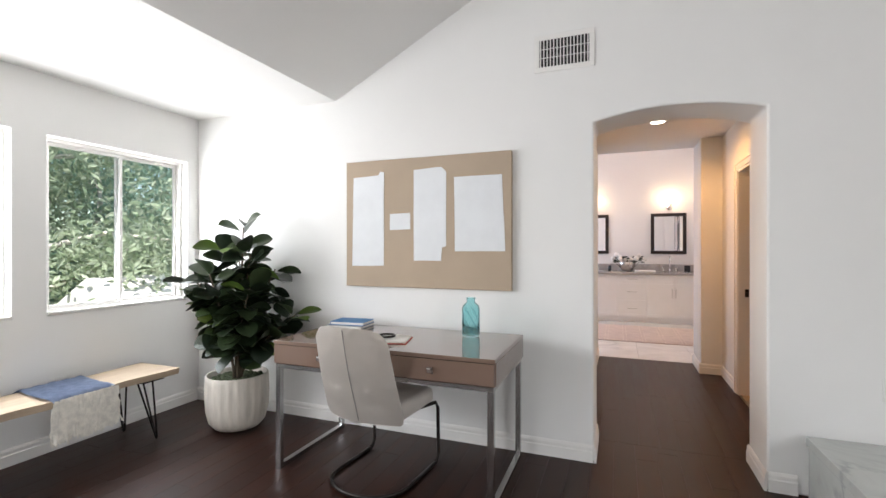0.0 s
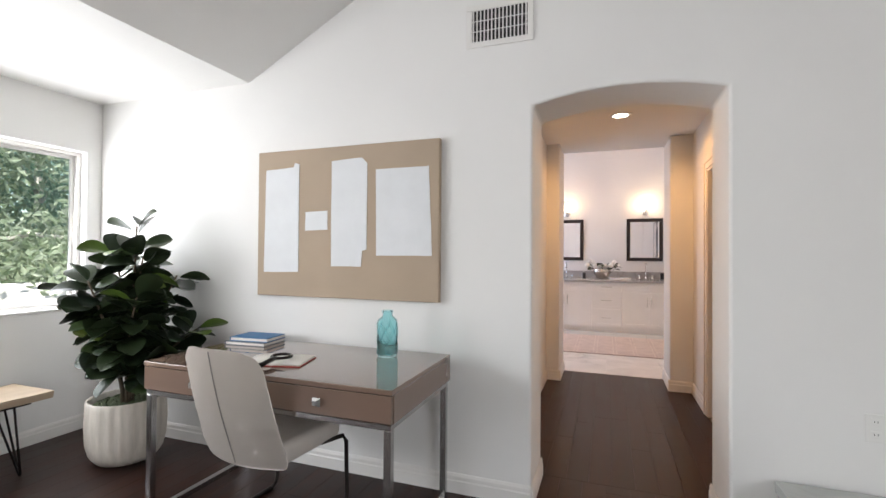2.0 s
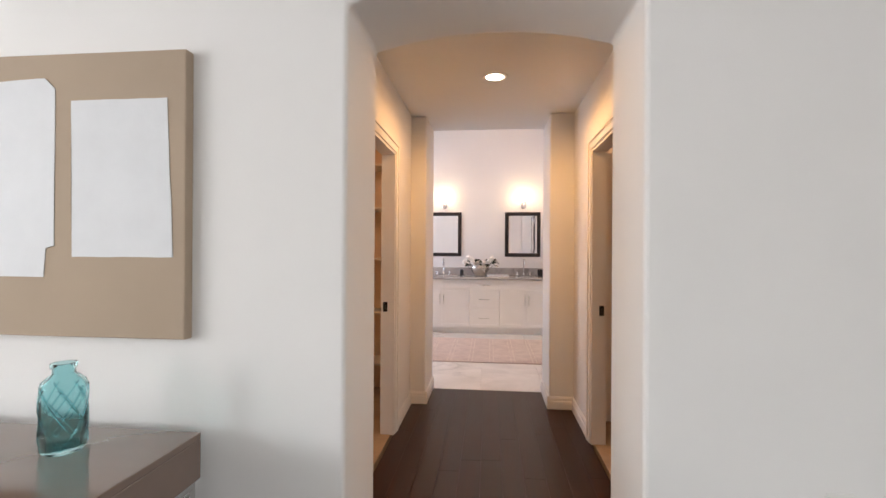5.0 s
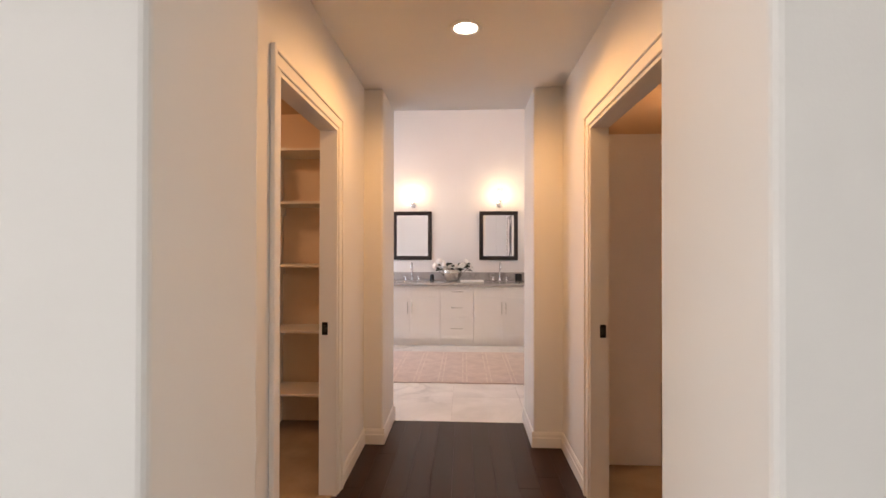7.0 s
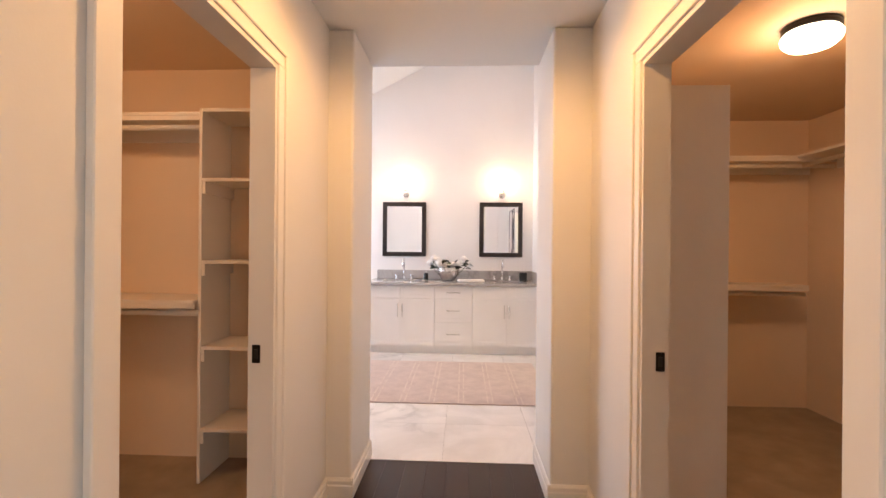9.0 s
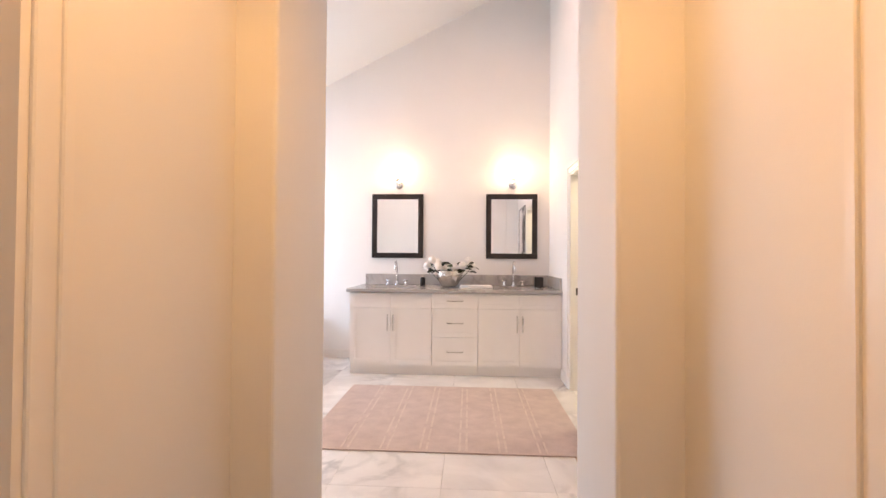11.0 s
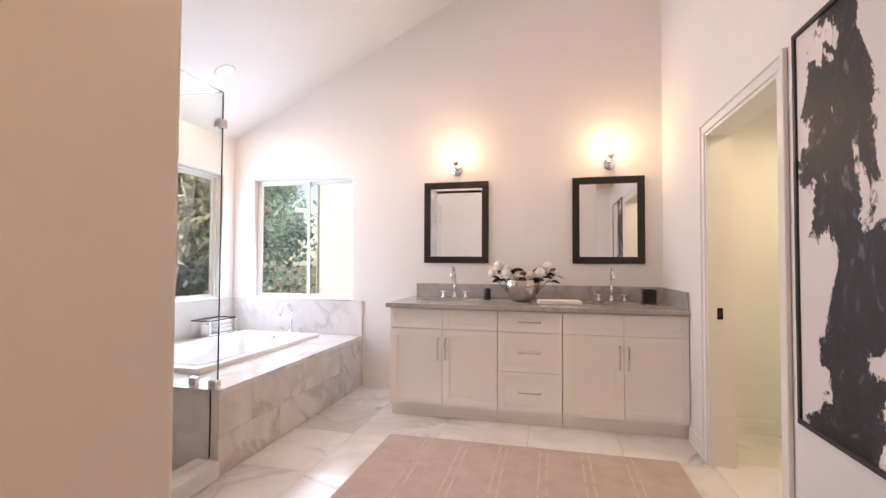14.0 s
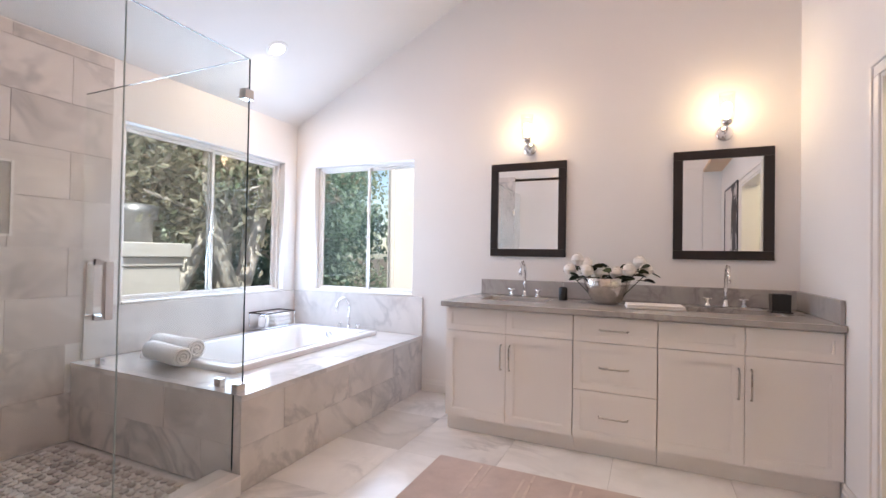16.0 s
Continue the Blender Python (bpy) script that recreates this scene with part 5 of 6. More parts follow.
def tub():
    pl = thing("tub_surround", "marble tiled bath surround with a stone deck", "bath surround", (0, 0, 0))
    us = [TX0 + 0.001, HOLE[0], HOLE[1], KX]
    ws = [KY, HOLE[2], HOLE[3], TY1 - 0.001]
    part("deck", panel(us, ws, lambda u, w: HOLE[0] < u < HOLE[1] and HOLE[2] < w < HOLE[3], lambda u, w, s: (u, w, (DZ - 0.03, DZ)[s])), M_DECK, pl, "polished white marble deck")
    part("core", merge(box(TX0 + 0.002, KX - 0.013, KY + 0.013, HOLE[2] - 0.05, 0, DZ - 0.031), box(HOLE[1] + 0.05, KX - 0.013, HOLE[2] - 0.05, TY1 - 0.002, 0, DZ - 0.031)), M_GROUT, pl)
    part("back_upstand", box(TX0 + 0.021, KX, TY1 - 0.021, TY1 - 0.001, DZ + 0.0005, 0.832, 0.002, 1), M_DECK, pl)
    part("side_upstand", box(TX0 + 0.001, TX0 + 0.021, KY + 0.06, TY1 - 0.001, DZ + 0.0005, 0.832, 0.002, 1), M_DECK, pl)
    # apron tiles
    rows = [(0.002, 0.2295), (0.2305, 0.4592)]
    for r, (z0, z1) in enumerate(rows):
        y = KY + 0.001 - (0.3 if r else 0.0)
        while y < TY1 - 0.01:
            a, b = max(y, KY + 0.001), min(y + 0.598, TY1 - 0.001)
            if b - a > 0.03:
                part("tile", box(KX - 0.0125, KX - 0.001, a + 0.0004, b - 0.0004, z0, z1, 0.0006, 1), M_TILEWALL, pl)
            y += 0.60
        x = TX0 + 0.014 - (0.3 if r else 0.0)
        while x < KX - 0.014:
            a, b = max(x, TX0 + 0.014), min(x + 0.598, KX - 0.0135)
            if b - a > 0.03:
                part("tile", box(a + 0.0004, b - 0.0004, KY + 0.001, KY + 0.0125, z0, z1, 0.0006, 1), M_TILEWALL, pl)
            x += 0.60
    tb = thing("bathtub", "white drop in bathtub set in a marble deck", "bathtub", ((HOLE[0] + HOLE[1]) / 2, (HOLE[2] + HOLE[3]) / 2, DZ))
    hx, hy = (HOLE[1] - HOLE[0]) / 2, (HOLE[3] - HOLE[2]) / 2
    part("shell", ring_loft([(0, 0, hx + 0.035, hy + 0.035, 0.03, 0.001), (0, 0, hx + 0.035, hy + 0.035, 0.03, 0.030), (0, 0, hx + 0.028, hy + 0.028, 0.03, 0.036), (0, 0, hx - 0.045, hy - 0.06, 0.05, 0.036), (0, 0, hx - 0.055, hy - 0.07, 0.06, 0.028), (0, 0, hx - 0.09, hy - 0.13, 0.09, -0.25), (0, 0, hx - 0.14, hy - 0.20, 0.10, -0.36)]), M_PORCELAIN, tb, "", True)
    ov = lathe([(0.0, 0.0), (0.034, 0.0), (0.033, 0.008), (0.0, 0.012)], steps=28)
    bmesh.ops.transform(ov, matrix=Matrix.Translation((0, hy - 0.085, -0.02)) @ Matrix.Rotation(radians(100), 4, "X"), verts=ov.verts)
    part("overflow", ov, M_CHROME, tb, "round chrome overflow cover", True)


tub()
faucet("tub_faucet", -2.03, 9.405, DZ + 0.001, 0.31, 0.19, "tall chrome gooseneck tub faucet with two handles", "")


def rolled_towel(x, y, z, length, radius, rz):
    th = thing("rolled_towel", "rolled white bath towel on the tub's rim", "towel", (x, y, z), rz, "white towels")
    bm = bmesh.new()
    rows = []
    xs = [-0.5, -0.5, -0.485, -0.46, -0.3, -0.1, 0.1, 0.3, 0.46, 0.485, 0.5, 0.5]
    rs = [0.35, 0.80, 0.94, 1.0, 1.0, 0.97, 0.97, 1.0, 1.0, 0.94, 0.80, 0.35]
    n = 36
    for u, r in zip(xs, rs):
        row = []
        for k in range(n):
            a = 2 * math.pi * k / n
            lump = 1 + 0.025 * math.sin(3 * a + 9 * u) + (0.06 if 0.7 < a < 1.0 else 0.0)
            row.append(bm.verts.new((u * length, radius * r * lump * math.cos(a), radius * (1 + 0.94 * r * lump * math.sin(a)))))
        rows.append(row)
    for ra, rb in zip(rows, rows[1:]):
        for k in range(n):
            bm.faces.new((ra[k], ra[(k + 1) % n], rb[(k + 1) % n], rb[k]))
    bm.faces.new(rows[0][::-1])
    bm.faces.new(rows[-1])
    part("roll", bm, M_TOWEL, th, "", True)
    spiral = []
    for k in range(60):
        a = k / 59 * 2.6 * 2 * math.pi
        r = radius * (0.10 + 0.80 * k / 59)
        spiral.append((length / 2 + 0.002, r * math.cos(a), radius + 0.94 * r * math.sin(a)))
    part("roll_end", tube(spiral, 0.006, 6), M_TOWEL, th, "", True)


rolled_towel(-2.24, 7.815, DZ + 0.037, 0.42, 0.068, -4)
rolled_towel(-2.12, 7.665, DZ + 0.037, 0.40, 0.060, -10)


def towel_tray():
    th = thing("towel_rack", "small chrome rail tray on the tub deck", "tray", (-2.64, 9.05, DZ + 0.037))
    part("tray_base", box(-0.10, 0.10, -0.18, 0.18, 0, 0.008, 0.003, 1), M_CHROME, th)
    loop = [(-0.10, -0.18, 0.135), (0.10, -0.18, 0.135), (0.10, 0.18, 0.135), (-0.10, 0.18, 0.135), (-0.10, -0.18, 0.135)]
    part("rail", tube(loop, 0.006, 8), M_BRONZE, th, "dark metal rail", True)
    for x in (-0.10, 0.10):
        for y in (-0.18, 0.18):
            part("post", tube([(x, y, 0.006), (x, y, 0.135)], 0.005, 8), M_CHROME, th, "", True)


towel_tray()
folded_towel(-2.64, 9.11, DZ + 0.046, 0.17, 0.20, 0.11, 0, "stack of folded white towels in a chrome tray", 3)
jar = thing("bath_jar", "frosted glass jar standing beside the towels", "jar", (-2.64, 8.945, DZ + 0.046))
part("jar", lathe([(0.0, 0.0), (0.045, 0.0), (0.047, 0.01), (0.047, 0.09), (0.0, 0.09)], steps=28), M_PORCELAIN, jar, "", True)
part("lid", lathe([(0.0, 0.0905), (0.048, 0.0905), (0.048, 0.105), (0.0, 0.108)], steps=28), M_CHROME, jar, "", True)

M_EDGE = plain("green_glass_edge", (0.03, 0.055, 0.055), 0.2, vary=0.05)
GX = -1.345


def shower_glass():
    a = thing("tub_glass_panel", "clear fixed glass panel above the tub's end", "glass panel", (0, 0, 0))
    pa = part("pane", box(TX0 + 0.016, GX - 0.006, 7.530, 7.540, DZ + 0.006, 2.22), M_SHOWERGLASS, a, "clear sheet glass")
    part("edge", box(TX0 + 0.016, GX - 0.006, 7.5305, 7.5395, 2.2202, 2.2222), M_EDGE, pa)
    for x in (-2.55, -1.50):
        part("clip", box(x - 0.024, x + 0.024, 7.518, 7.552, DZ + 0.0005, DZ + 0.052, 0.002, 1), M_CHROME, a, "square chrome glass clip")
    b = thing("shower_glass_panel", "clear fixed shower glass beside the tub's corner", "glass panel", (0, 0, 0))
    pb = part("pane", panel([6.930, 7.486, 7.542], [0.101, DZ + 0.0045, 2.22], lambda u, w: u > 7.486 and w < DZ, lambda u, w, q: (GX + (-0.005, 0.005)[q], u, w)), M_SHOWERGLASS, b, "clear sheet glass")
    part("edge", merge(box(GX - 0.0045, GX + 0.0045, 7.5422, 7.5447, DZ + 0.005, 2.22), box(GX - 0.0045, GX + 0.0045, 6.931, 7.542, 2.2202, 2.2222), box(GX - 0.0045, GX + 0.0045, 7.486, 7.488, 0.11, DZ - 0.001)), M_EDGE, pb)
    for z in (2.03,):
        part("clip", box(GX - 0.022, GX + 0.022, 7.500, 7.556, z - 0.026, z + 0.026, 0.002, 1), M_CHROME, b, "square chrome glass clip")
    part("clip", box(GX - 0.022, GX + 0.022, 7.492, 7.545, DZ + 0.0005, DZ + 0.050, 0.002, 1), M_CHROME, b, "square chrome glass clip")
    d = thing("shower_door", "clear frameless shower door with a square handle", "shower door", (0, 0, 0))
    pd = part("pane", box(GX - 0.005, GX + 0.005, 6.27, 6.924, 0.112, 2.22), M_SHOWERGLASS, d, "clear sheet glass")
    part("edge", merge(box(GX - 0.0045, GX + 0.0045, 6.9242, 6.9262, 0.113, 2.22), box(GX - 0.0045, GX + 0.0045, 6.271, 6.924, 2.2202, 2.2222)), plain("clear_glass_edge", (0.45, 0.52, 0.50), 0.15, vary=0.03), pd)
    for s in (-1, 1):
        x = GX + s * 0.062
        part("handle", tube([(GX + s * 0.006, 6.85, 0.955), (x, 6.85, 0.955), (x, 6.85, 1.165), (GX + s * 0.006, 6.85, 1.165)], 0.018, square=True), M_CHROME, d, "square chrome pull handle")
    for z in (0.5, 1.9):
        part("hinge", box(GX - 0.016, GX + 0.016, 6.22, 6.31, z - 0.045, z + 0.045, 0.002, 1), M_CHROME, d)
    w = thing("shower_wing", "narrow clear glass wing at the shower door's hinges", "glass panel", (0, 0, 0))
    part("pane", box(GX - 0.005, GX + 0.005, 5.925, 6.262, 0.101, 2.22), M_SHOWERGLASS, w)


shower_glass()
curb = thing("shower_curb", "low white marble curb under the shower glass", "curb", (0, 0, 0))
part("curb_stone", box(-1.43, -1.275, 5.923, KY - 0.002, 0.001, 0.10, 0.004, 2), M_DECK, curb)


# ---- bathroom loose things ----
M_RUG = plain("rug_weave", (0.50, 0.405, 0.365), 0.97, vary=0.10, scale=7, grain=380, relief=0.8)
M_RUGSTRIPE = plain("rug_stripe", (0.56, 0.465, 0.41), 0.97, vary=0.10, scale=20, grain=380, relief=0.8)


def rug():
    x0, x1, y0, y1 = -0.57, 1.30, 6.90, 8.34
    th = thing("area_rug", "dusty pink flat woven rug with pale stripes", "rug", ((x0 + x1) / 2, (y0 + y1) / 2, 0))
    w, d = (x1 - x0) / 2, (y1 - y0) / 2
    part("weave", box(-w, w, -d, d, 0.001, 0.010, 0.003, 2), M_RUG, th)
    rnd = random.Random(4)
    for k in range(6):
        xc = -w + 0.30 + (2 * w - 0.60) * k / 5
        for s in (-0.022, 0.022):
            y = -d + 0.02
            while y < d - 0.05:
                ln = rnd.uniform(0.10, 0.42)
                part("stripe", box(xc + s - 0.007, xc + s + 0.007, y, min(y + ln, d - 0.02), 0.0095, 0.0115), M_RUGSTRIPE, th)
                y += ln + rnd.uniform(0.01, 0.07)


rug()


def paint_material():
    m = bpy.data.materials.new("abstract_paint")
    t, p = nodes_of(m)
    v = coords(t, (1, 1, 0.8))
    n1 = noise_node(t, v, 3.6, 5.0, 0.55, 0.8)
    n2 = noise_node(t, v, 16.0, 6.0, 0.7, 2.5)
    swirl = noise_node(t, v, 5.0, 4.0, 0.6, 4.0)
    sep = t.nodes.new("ShaderNodeSeparateXYZ")
    tc = t.nodes.new("ShaderNodeTexCoord")
    t.links.new(tc.outputs["Object"], sep.inputs[0])

    def calc(kind, a, b):
        n = t.nodes.new("ShaderNodeMath")
        n.operation = kind
        for k, q in enumerate((a, b)):
            if isinstance(q, float):
                n.inputs[k].default_value = q
            else:
                t.links.new(q, n.inputs[k])
        return n.outputs[0]

    off = calc("ABSOLUTE", calc("SUBTRACT", sep.outputs["Y"], 0.15), 0.0)
    ink = calc("ADD", calc("MULTIPLY", n1, 0.95), calc("MULTIPLY", n2, 0.16))
    ink = calc("SUBTRACT", ink, calc("MULTIPLY", off, 1.25))
    mask = ramp(t, ink, [(0.365, (0, 0, 0)), (0.385, (1, 1, 1))])
    paint = ramp(t, swirl, [(0.40, (0.012, 0.010, 0.012)), (0.60, (0.02, 0.02, 0.028)), (0.68, (0.10, 0.10, 0.14))])
    mix = t.nodes.new("ShaderNodeMix")
    mix.data_type = "RGBA"
    t.links.new(mask, mix.inputs["Factor"])
    mix.inputs[6].default_value = (0.74, 0.70, 0.68, 1)
    t.links.new(paint, mix.inputs[7])
    col = mix.outputs[2]
    t.links.new(col, p.inputs["Base Color"])
    p.inputs["Roughness"].default_value = 0.5
    bump(t, p, n2, 0.4)
    return m


def painting():
    y0, y1, z0, z1 = 6.36, 7.27, 0.62, 2.11
    th = thing("framed_painting", "large black and white abstract painting in a black frame", "painting", (TX1, (y0 + y1) / 2, (z0 + z1) / 2))
    w, h, f = (y1 - y0) / 2, (z1 - z0) / 2, 0.020
    for a in (box(-0.024, -0.001, -w, w, h - f, h, 0.002, 1), box(-0.024, -0.001, -w, w, -h, -h + f, 0.002, 1), box(-0.0235, -0.001, -w, -w + f, -h + f, h - f, 0.002, 1), box(-0.0235, -0.001, w - f, w, -h + f, h - f, 0.002, 1)):
        part("frame_rail", a, M_BLACK, th)
    part("canvas", box(-0.015, -0.004, -w + f - 0.002, w - f + 0.002, -h + f - 0.002, h - f + 0.002), paint_material(), th, "white canvas with black brushwork")


painting()


def bin_():
    th = thing("waste_bin", "dark woven waste bin on the marble floor", "bin", (1.348, 7.03, 0))
    part("body", lathe([(0.0, 0.0), (0.083, 0.0), (0.091, 0.01), (0.101, 0.31), (0.105, 0.335), (0.096, 0.335), (0.085, 0.02), (0.0, 0.012)], steps=36), M_WOVEN, th, "", True)
    for k in range(20):
        z = 0.02 + 0.015 * k
        r = 0.0913 + 0.0100 * (z / 0.31)
        ring = [((r + 0.0012 * (-1) ** (i + k)) * math.cos(2 * math.pi * i / 24), (r + 0.0012 * (-1) ** (i + k)) * math.sin(2 * math.pi * i / 24), z) for i in range(25)]
        part("woven_strand", tube(ring, 0.006, 5), M_WOVEN, th, "", True)


bin_()

# ---- outside ----
M_GROUND = plain("garden_soil", (0.12, 0.10, 0.07), 0.95, vary=0.35, scale=0.8, grain=12, relief=0.8)
M_TREELEAF = leaf_material("tree_leaf", (0.09, 0.14, 0.07), (0.50, 0.56, 0.42), 0.45, 0.35)
M_TREELEAF2 = leaf_material("blue_green_leaf", (0.08, 0.15, 0.11), (0.36, 0.48, 0.38), 0.5, 0.35)
M_THICKET = leaf_material("brown_thicket", (0.16, 0.14, 0.11), (0.52, 0.52, 0.40), 0.8, 0.35)
M_TRUNK = plain("pale_trunk", (0.58, 0.54, 0.49), 0.85, vary=0.3, scale=6, grain=30, relief=0.8)
M_STUCCO = plain("stucco", (0.72, 0.70, 0.67), 0.9, vary=0.05, scale=2, grain=80, relief=0.5)
M_ROOFMETAL = plain("flue_metal", (0.35, 0.35, 0.35), 0.45, 0.8, vary=0.15)
setting("ground", box(-400, 400, -400, 400, -3.4, -3.2), M_GROUND, "bare garden ground around the house", "ground")


def leaf_cloud(name, centres, spread, count, size, material, parent, seed):
    """Many small folded leaves round a set of clump centres."""
    rg = np.random.default_rng(seed)
    c = np.array(centres)[rg.integers(0, len(centres), count)] + rg.normal(0, spread, (count, 3))
    a = rg.normal(size=(count, 3))
    a /= np.linalg.norm(a, axis=1)[:, None]
    b = np.cross(a, rg.normal(size=(count, 3)))
    b /= np.linalg.norm(b, axis=1)[:, None]
    n = np.cross(a, b)
    s = size * rg.uniform(0.6, 1.3, (count, 1))
    v = np.stack([c - a * s, c + b * s * 0.42 + n * s * 0.12, c + a * s, c - b * s * 0.42 + n * s * 0.12], axis=1).reshape(-1, 3)
    i = np.arange(count) * 4
    f = np.concatenate([np.stack([i, i + 1, i + 2], 1), np.stack([i, i + 2, i + 3], 1)])
    me = bpy.data.meshes.new(name)
    me.from_pydata(v.tolist(), [], f.tolist())
    me.materials.append(material)
    ob = new(name, me)
    if parent is not None:
        ob.parent = parent
    return ob


def tree(x, y, top, radius, seed, leaf, label, bare=0.45, count=6000, size=0.085, trunk=0.16):
    rnd = random.Random(seed)
    th = thing("tree", label, "tree", (x, y, -3.2), 0, "garden trees")
    H = top + 3.2
    bend = rnd.uniform(-0.4, 0.4)
    spine = [(bend * math.sin(2.2 * k / 10), 0.25 * math.sin(1.7 * k / 10 + seed), H * 0.86 * k / 10) for k in range(11)]
    part("trunk", tube(spine, trunk, 12, 0.25), M_TRUNK, th, "", True)
    centres = []
    limbs = []
    for k in range(12):
        t = bare + (0.95 - bare) * k / 11
        base = Vector(spine[min(10, int(t * 10))])
        a = k * 2.4 + rnd.uniform(-0.4, 0.4)
        r = radius * rnd.uniform(0.6, 1.0) * (1.15 - 0.6 * abs(t - 0.6))
        tip = base + Vector((r * math.cos(a), r * math.sin(a), rnd.uniform(0.1, 0.9)))
        mid = base.lerp(tip, 0.5) + Vector((0, 0, rnd.uniform(-0.2, 0.25)))
        limbs.append(tube([base, mid, tip], trunk * 0.3, 6, 0.3))
        for q in range(5):
            centres.append(tuple(base.lerp(tip, 0.35 + 0.65 * q / 4) + Vector((rnd.uniform(-0.35, 0.35), rnd.uniform(-0.35, 0.35), rnd.uniform(-0.3, 0.3)))))
    part("limbs", merge(*limbs), M_TRUNK, th, "", True)
    leaf_cloud("crown", centres, 0.30, count, size, leaf, th, seed)


for k, (x, y, top, r, lf, n) in enumerate((
        (-7.6, 3.4, 4.2, 1.9, 0, 9000), (-8.6, 5.6, 4.8, 2.1, 1, 9000), (-7.4, 7.2, 4.0, 1.7, 0, 8000), (-9.6, 1.2, 4.6, 2.2, 1, 9000), (-8.4, -1.5, 4.6, 2.2, 0, 6000),
        (-5.9, 12.9, 4.2, 1.7, 1, 9000), (-7.6, 15.0, 4.8, 2.2, 0, 9000), (-9.8, 10.2, 5.0, 2.3, 0, 9000))):
    tree(x, y, top, r, 20 + k, (M_TREELEAF, M_TREELEAF2)[lf], "leafy green garden tree beyond the window", 0.25, int(n * 1.8), 0.068)
for x, y, s in ((-6.1, 10.3, 41), (-5.7, 11.2, 42), (-6.6, 11.9, 43), (-6.9, 9.4, 45)):
    tree(x, y, 5.2, 1.6, s, M_THICKET, "pale barked tree with bare lower limbs", 0.72, 3500, 0.08, 0.20)


def forked_tree(x, y, turns, label):
    """A pale smooth trunk that parts into long curving limbs, with a thin crown high up."""
    th = thing("tree", label, "tree", (x, y, -3.2), 0, "garden trees")
    part("trunk", tube([(0, 0, 0), (0.05, 0.02, 1.4), (-0.02, 0.06, 2.8), (0.0, 0.0, 3.7)], 0.17, 14, 0.8), M_TRUNK, th, "", True)
    tips = []
    for bearing, reach, sweep, height in turns:
        pts = []
        for k in range(13):
            t = k / 12
            r = reach * (math.sin(t * 1.9) - sweep * t * t)
            pts.append((r * math.cos(bearing), r * math.sin(bearing), 3.6 + height * t))
        part("limb", tube(pts, 0.125, 12, 0.45), M_TRUNK, th, "", True)
        tips += pts[-4:]
        for k in (5, 8, 10):
            b = Vector(pts[k])
            e = b + Vector((0.5 * math.cos(bearing + k), 0.5 * math.sin(bearing + k), 0.7))
            part("twig", tube([b, b.lerp(e, 0.5) + Vector((0.05, 0.05, -0.06)), e], 0.030, 7, 0.4), M_TRUNK, th, "", True)
            tips.append(tuple(e))
    leaf_cloud("crown", tips, 0.35, 2200, 0.07, M_TREELEAF, th, int(abs(x * 10)))


forked_tree(-5.75, 10.15, ((1.2, 0.85, 0.5, 3.0), (4.3, 0.75, 0.3, 3.2)), "pale barked tree with long curving limbs")
forked_tree(-5.35, 11.05, ((2.0, 0.7, 0.6, 3.1), (4.9, 0.9, 0.4, 3.0), (0.4, 0.5, 0.2, 3.2)), "pale barked tree forking into curved limbs")
rg = random.Random(8)
tagged(leaf_cloud("far_woods", [(-12.5 + rg.uniform(-1.2, 1.2), -6 + 30 * rg.random(), -3 + 9.5 * rg.random()) for _ in range(420)], 0.42, 60000, 0.12, M_TREELEAF, None, 77), "dense green woods far behind the garden", "woods", "", "stuff")
tagged(leaf_cloud("undergrowth", [(-8.2 + rg.uniform(-0.8, 0.8), 9 + 6 * rg.random(), -3 + 6.6 * rg.random()) for _ in range(160)], 0.34, 17000, 0.085, M_THICKET, None, 78), "brown tangled undergrowth behind the trees", "bushes", "", "stuff")


def chimney():
    th = thing("chimney", "white stucco chimney with a stepped cap and flue", "chimney", (-4.75, 8.85, -3.06))
    part("stack", box(-0.40, 0.40, -0.75, 0.50, -0.14, 4.10, 0.01, 1), M_STUCCO, th)
    part("cap", merge(box(-0.42, 0.42, -0.77, 0.53, 4.101, 4.20, 0.01, 1), box(-0.46, 0.46, -0.82, 0.59, 4.201, 4.36, 0.01, 1)), M_STUCCO, th, "stepped white cap")
    part("flue", lathe([(0.0, 4.361), (0.16, 4.361), (0.16, 4.62), (0.21, 4.63), (0.21, 4.78), (0.0, 4.82)], (0.0, 0.24, 0.0), 28), M_ROOFMETAL, th, "round grey metal flue", True)


chimney()


def wing():
    th = thing("house_wing", "white stucco house wing with gutter and downpipe", "house", (-3.20, 12.0, -3.2))
    part("wall", box(0.0, 3.6, 0.0, 3.0, 0, 6.6, 0.01, 1), M_STUCCO, th)
    part("roof", merge(box(-0.35, 3.9, -0.35, 3.3, 6.601, 6.72), box(-0.2, 3.8, -0.2, 3.2, 6.721, 6.85)), M_ROOFMETAL, th)
    part("gutter", box(-0.42, 3.9, -0.42, -0.352, 6.50, 6.60, 0.01, 2), M_TRIM, th)
    part("downpipe", tube([(0.12, -0.38, 6.50), (0.12, -0.30, 6.30), (0.12, -0.06, 5.95), (0.12, -0.05, 0.2)], 0.045, 10), M_TRIM, th, "white metal downpipe", True)
    part("trim_board", box(1.0, 3.5, -0.012, -0.001, 4.2, 4.22), M_ROOFMETAL, th)


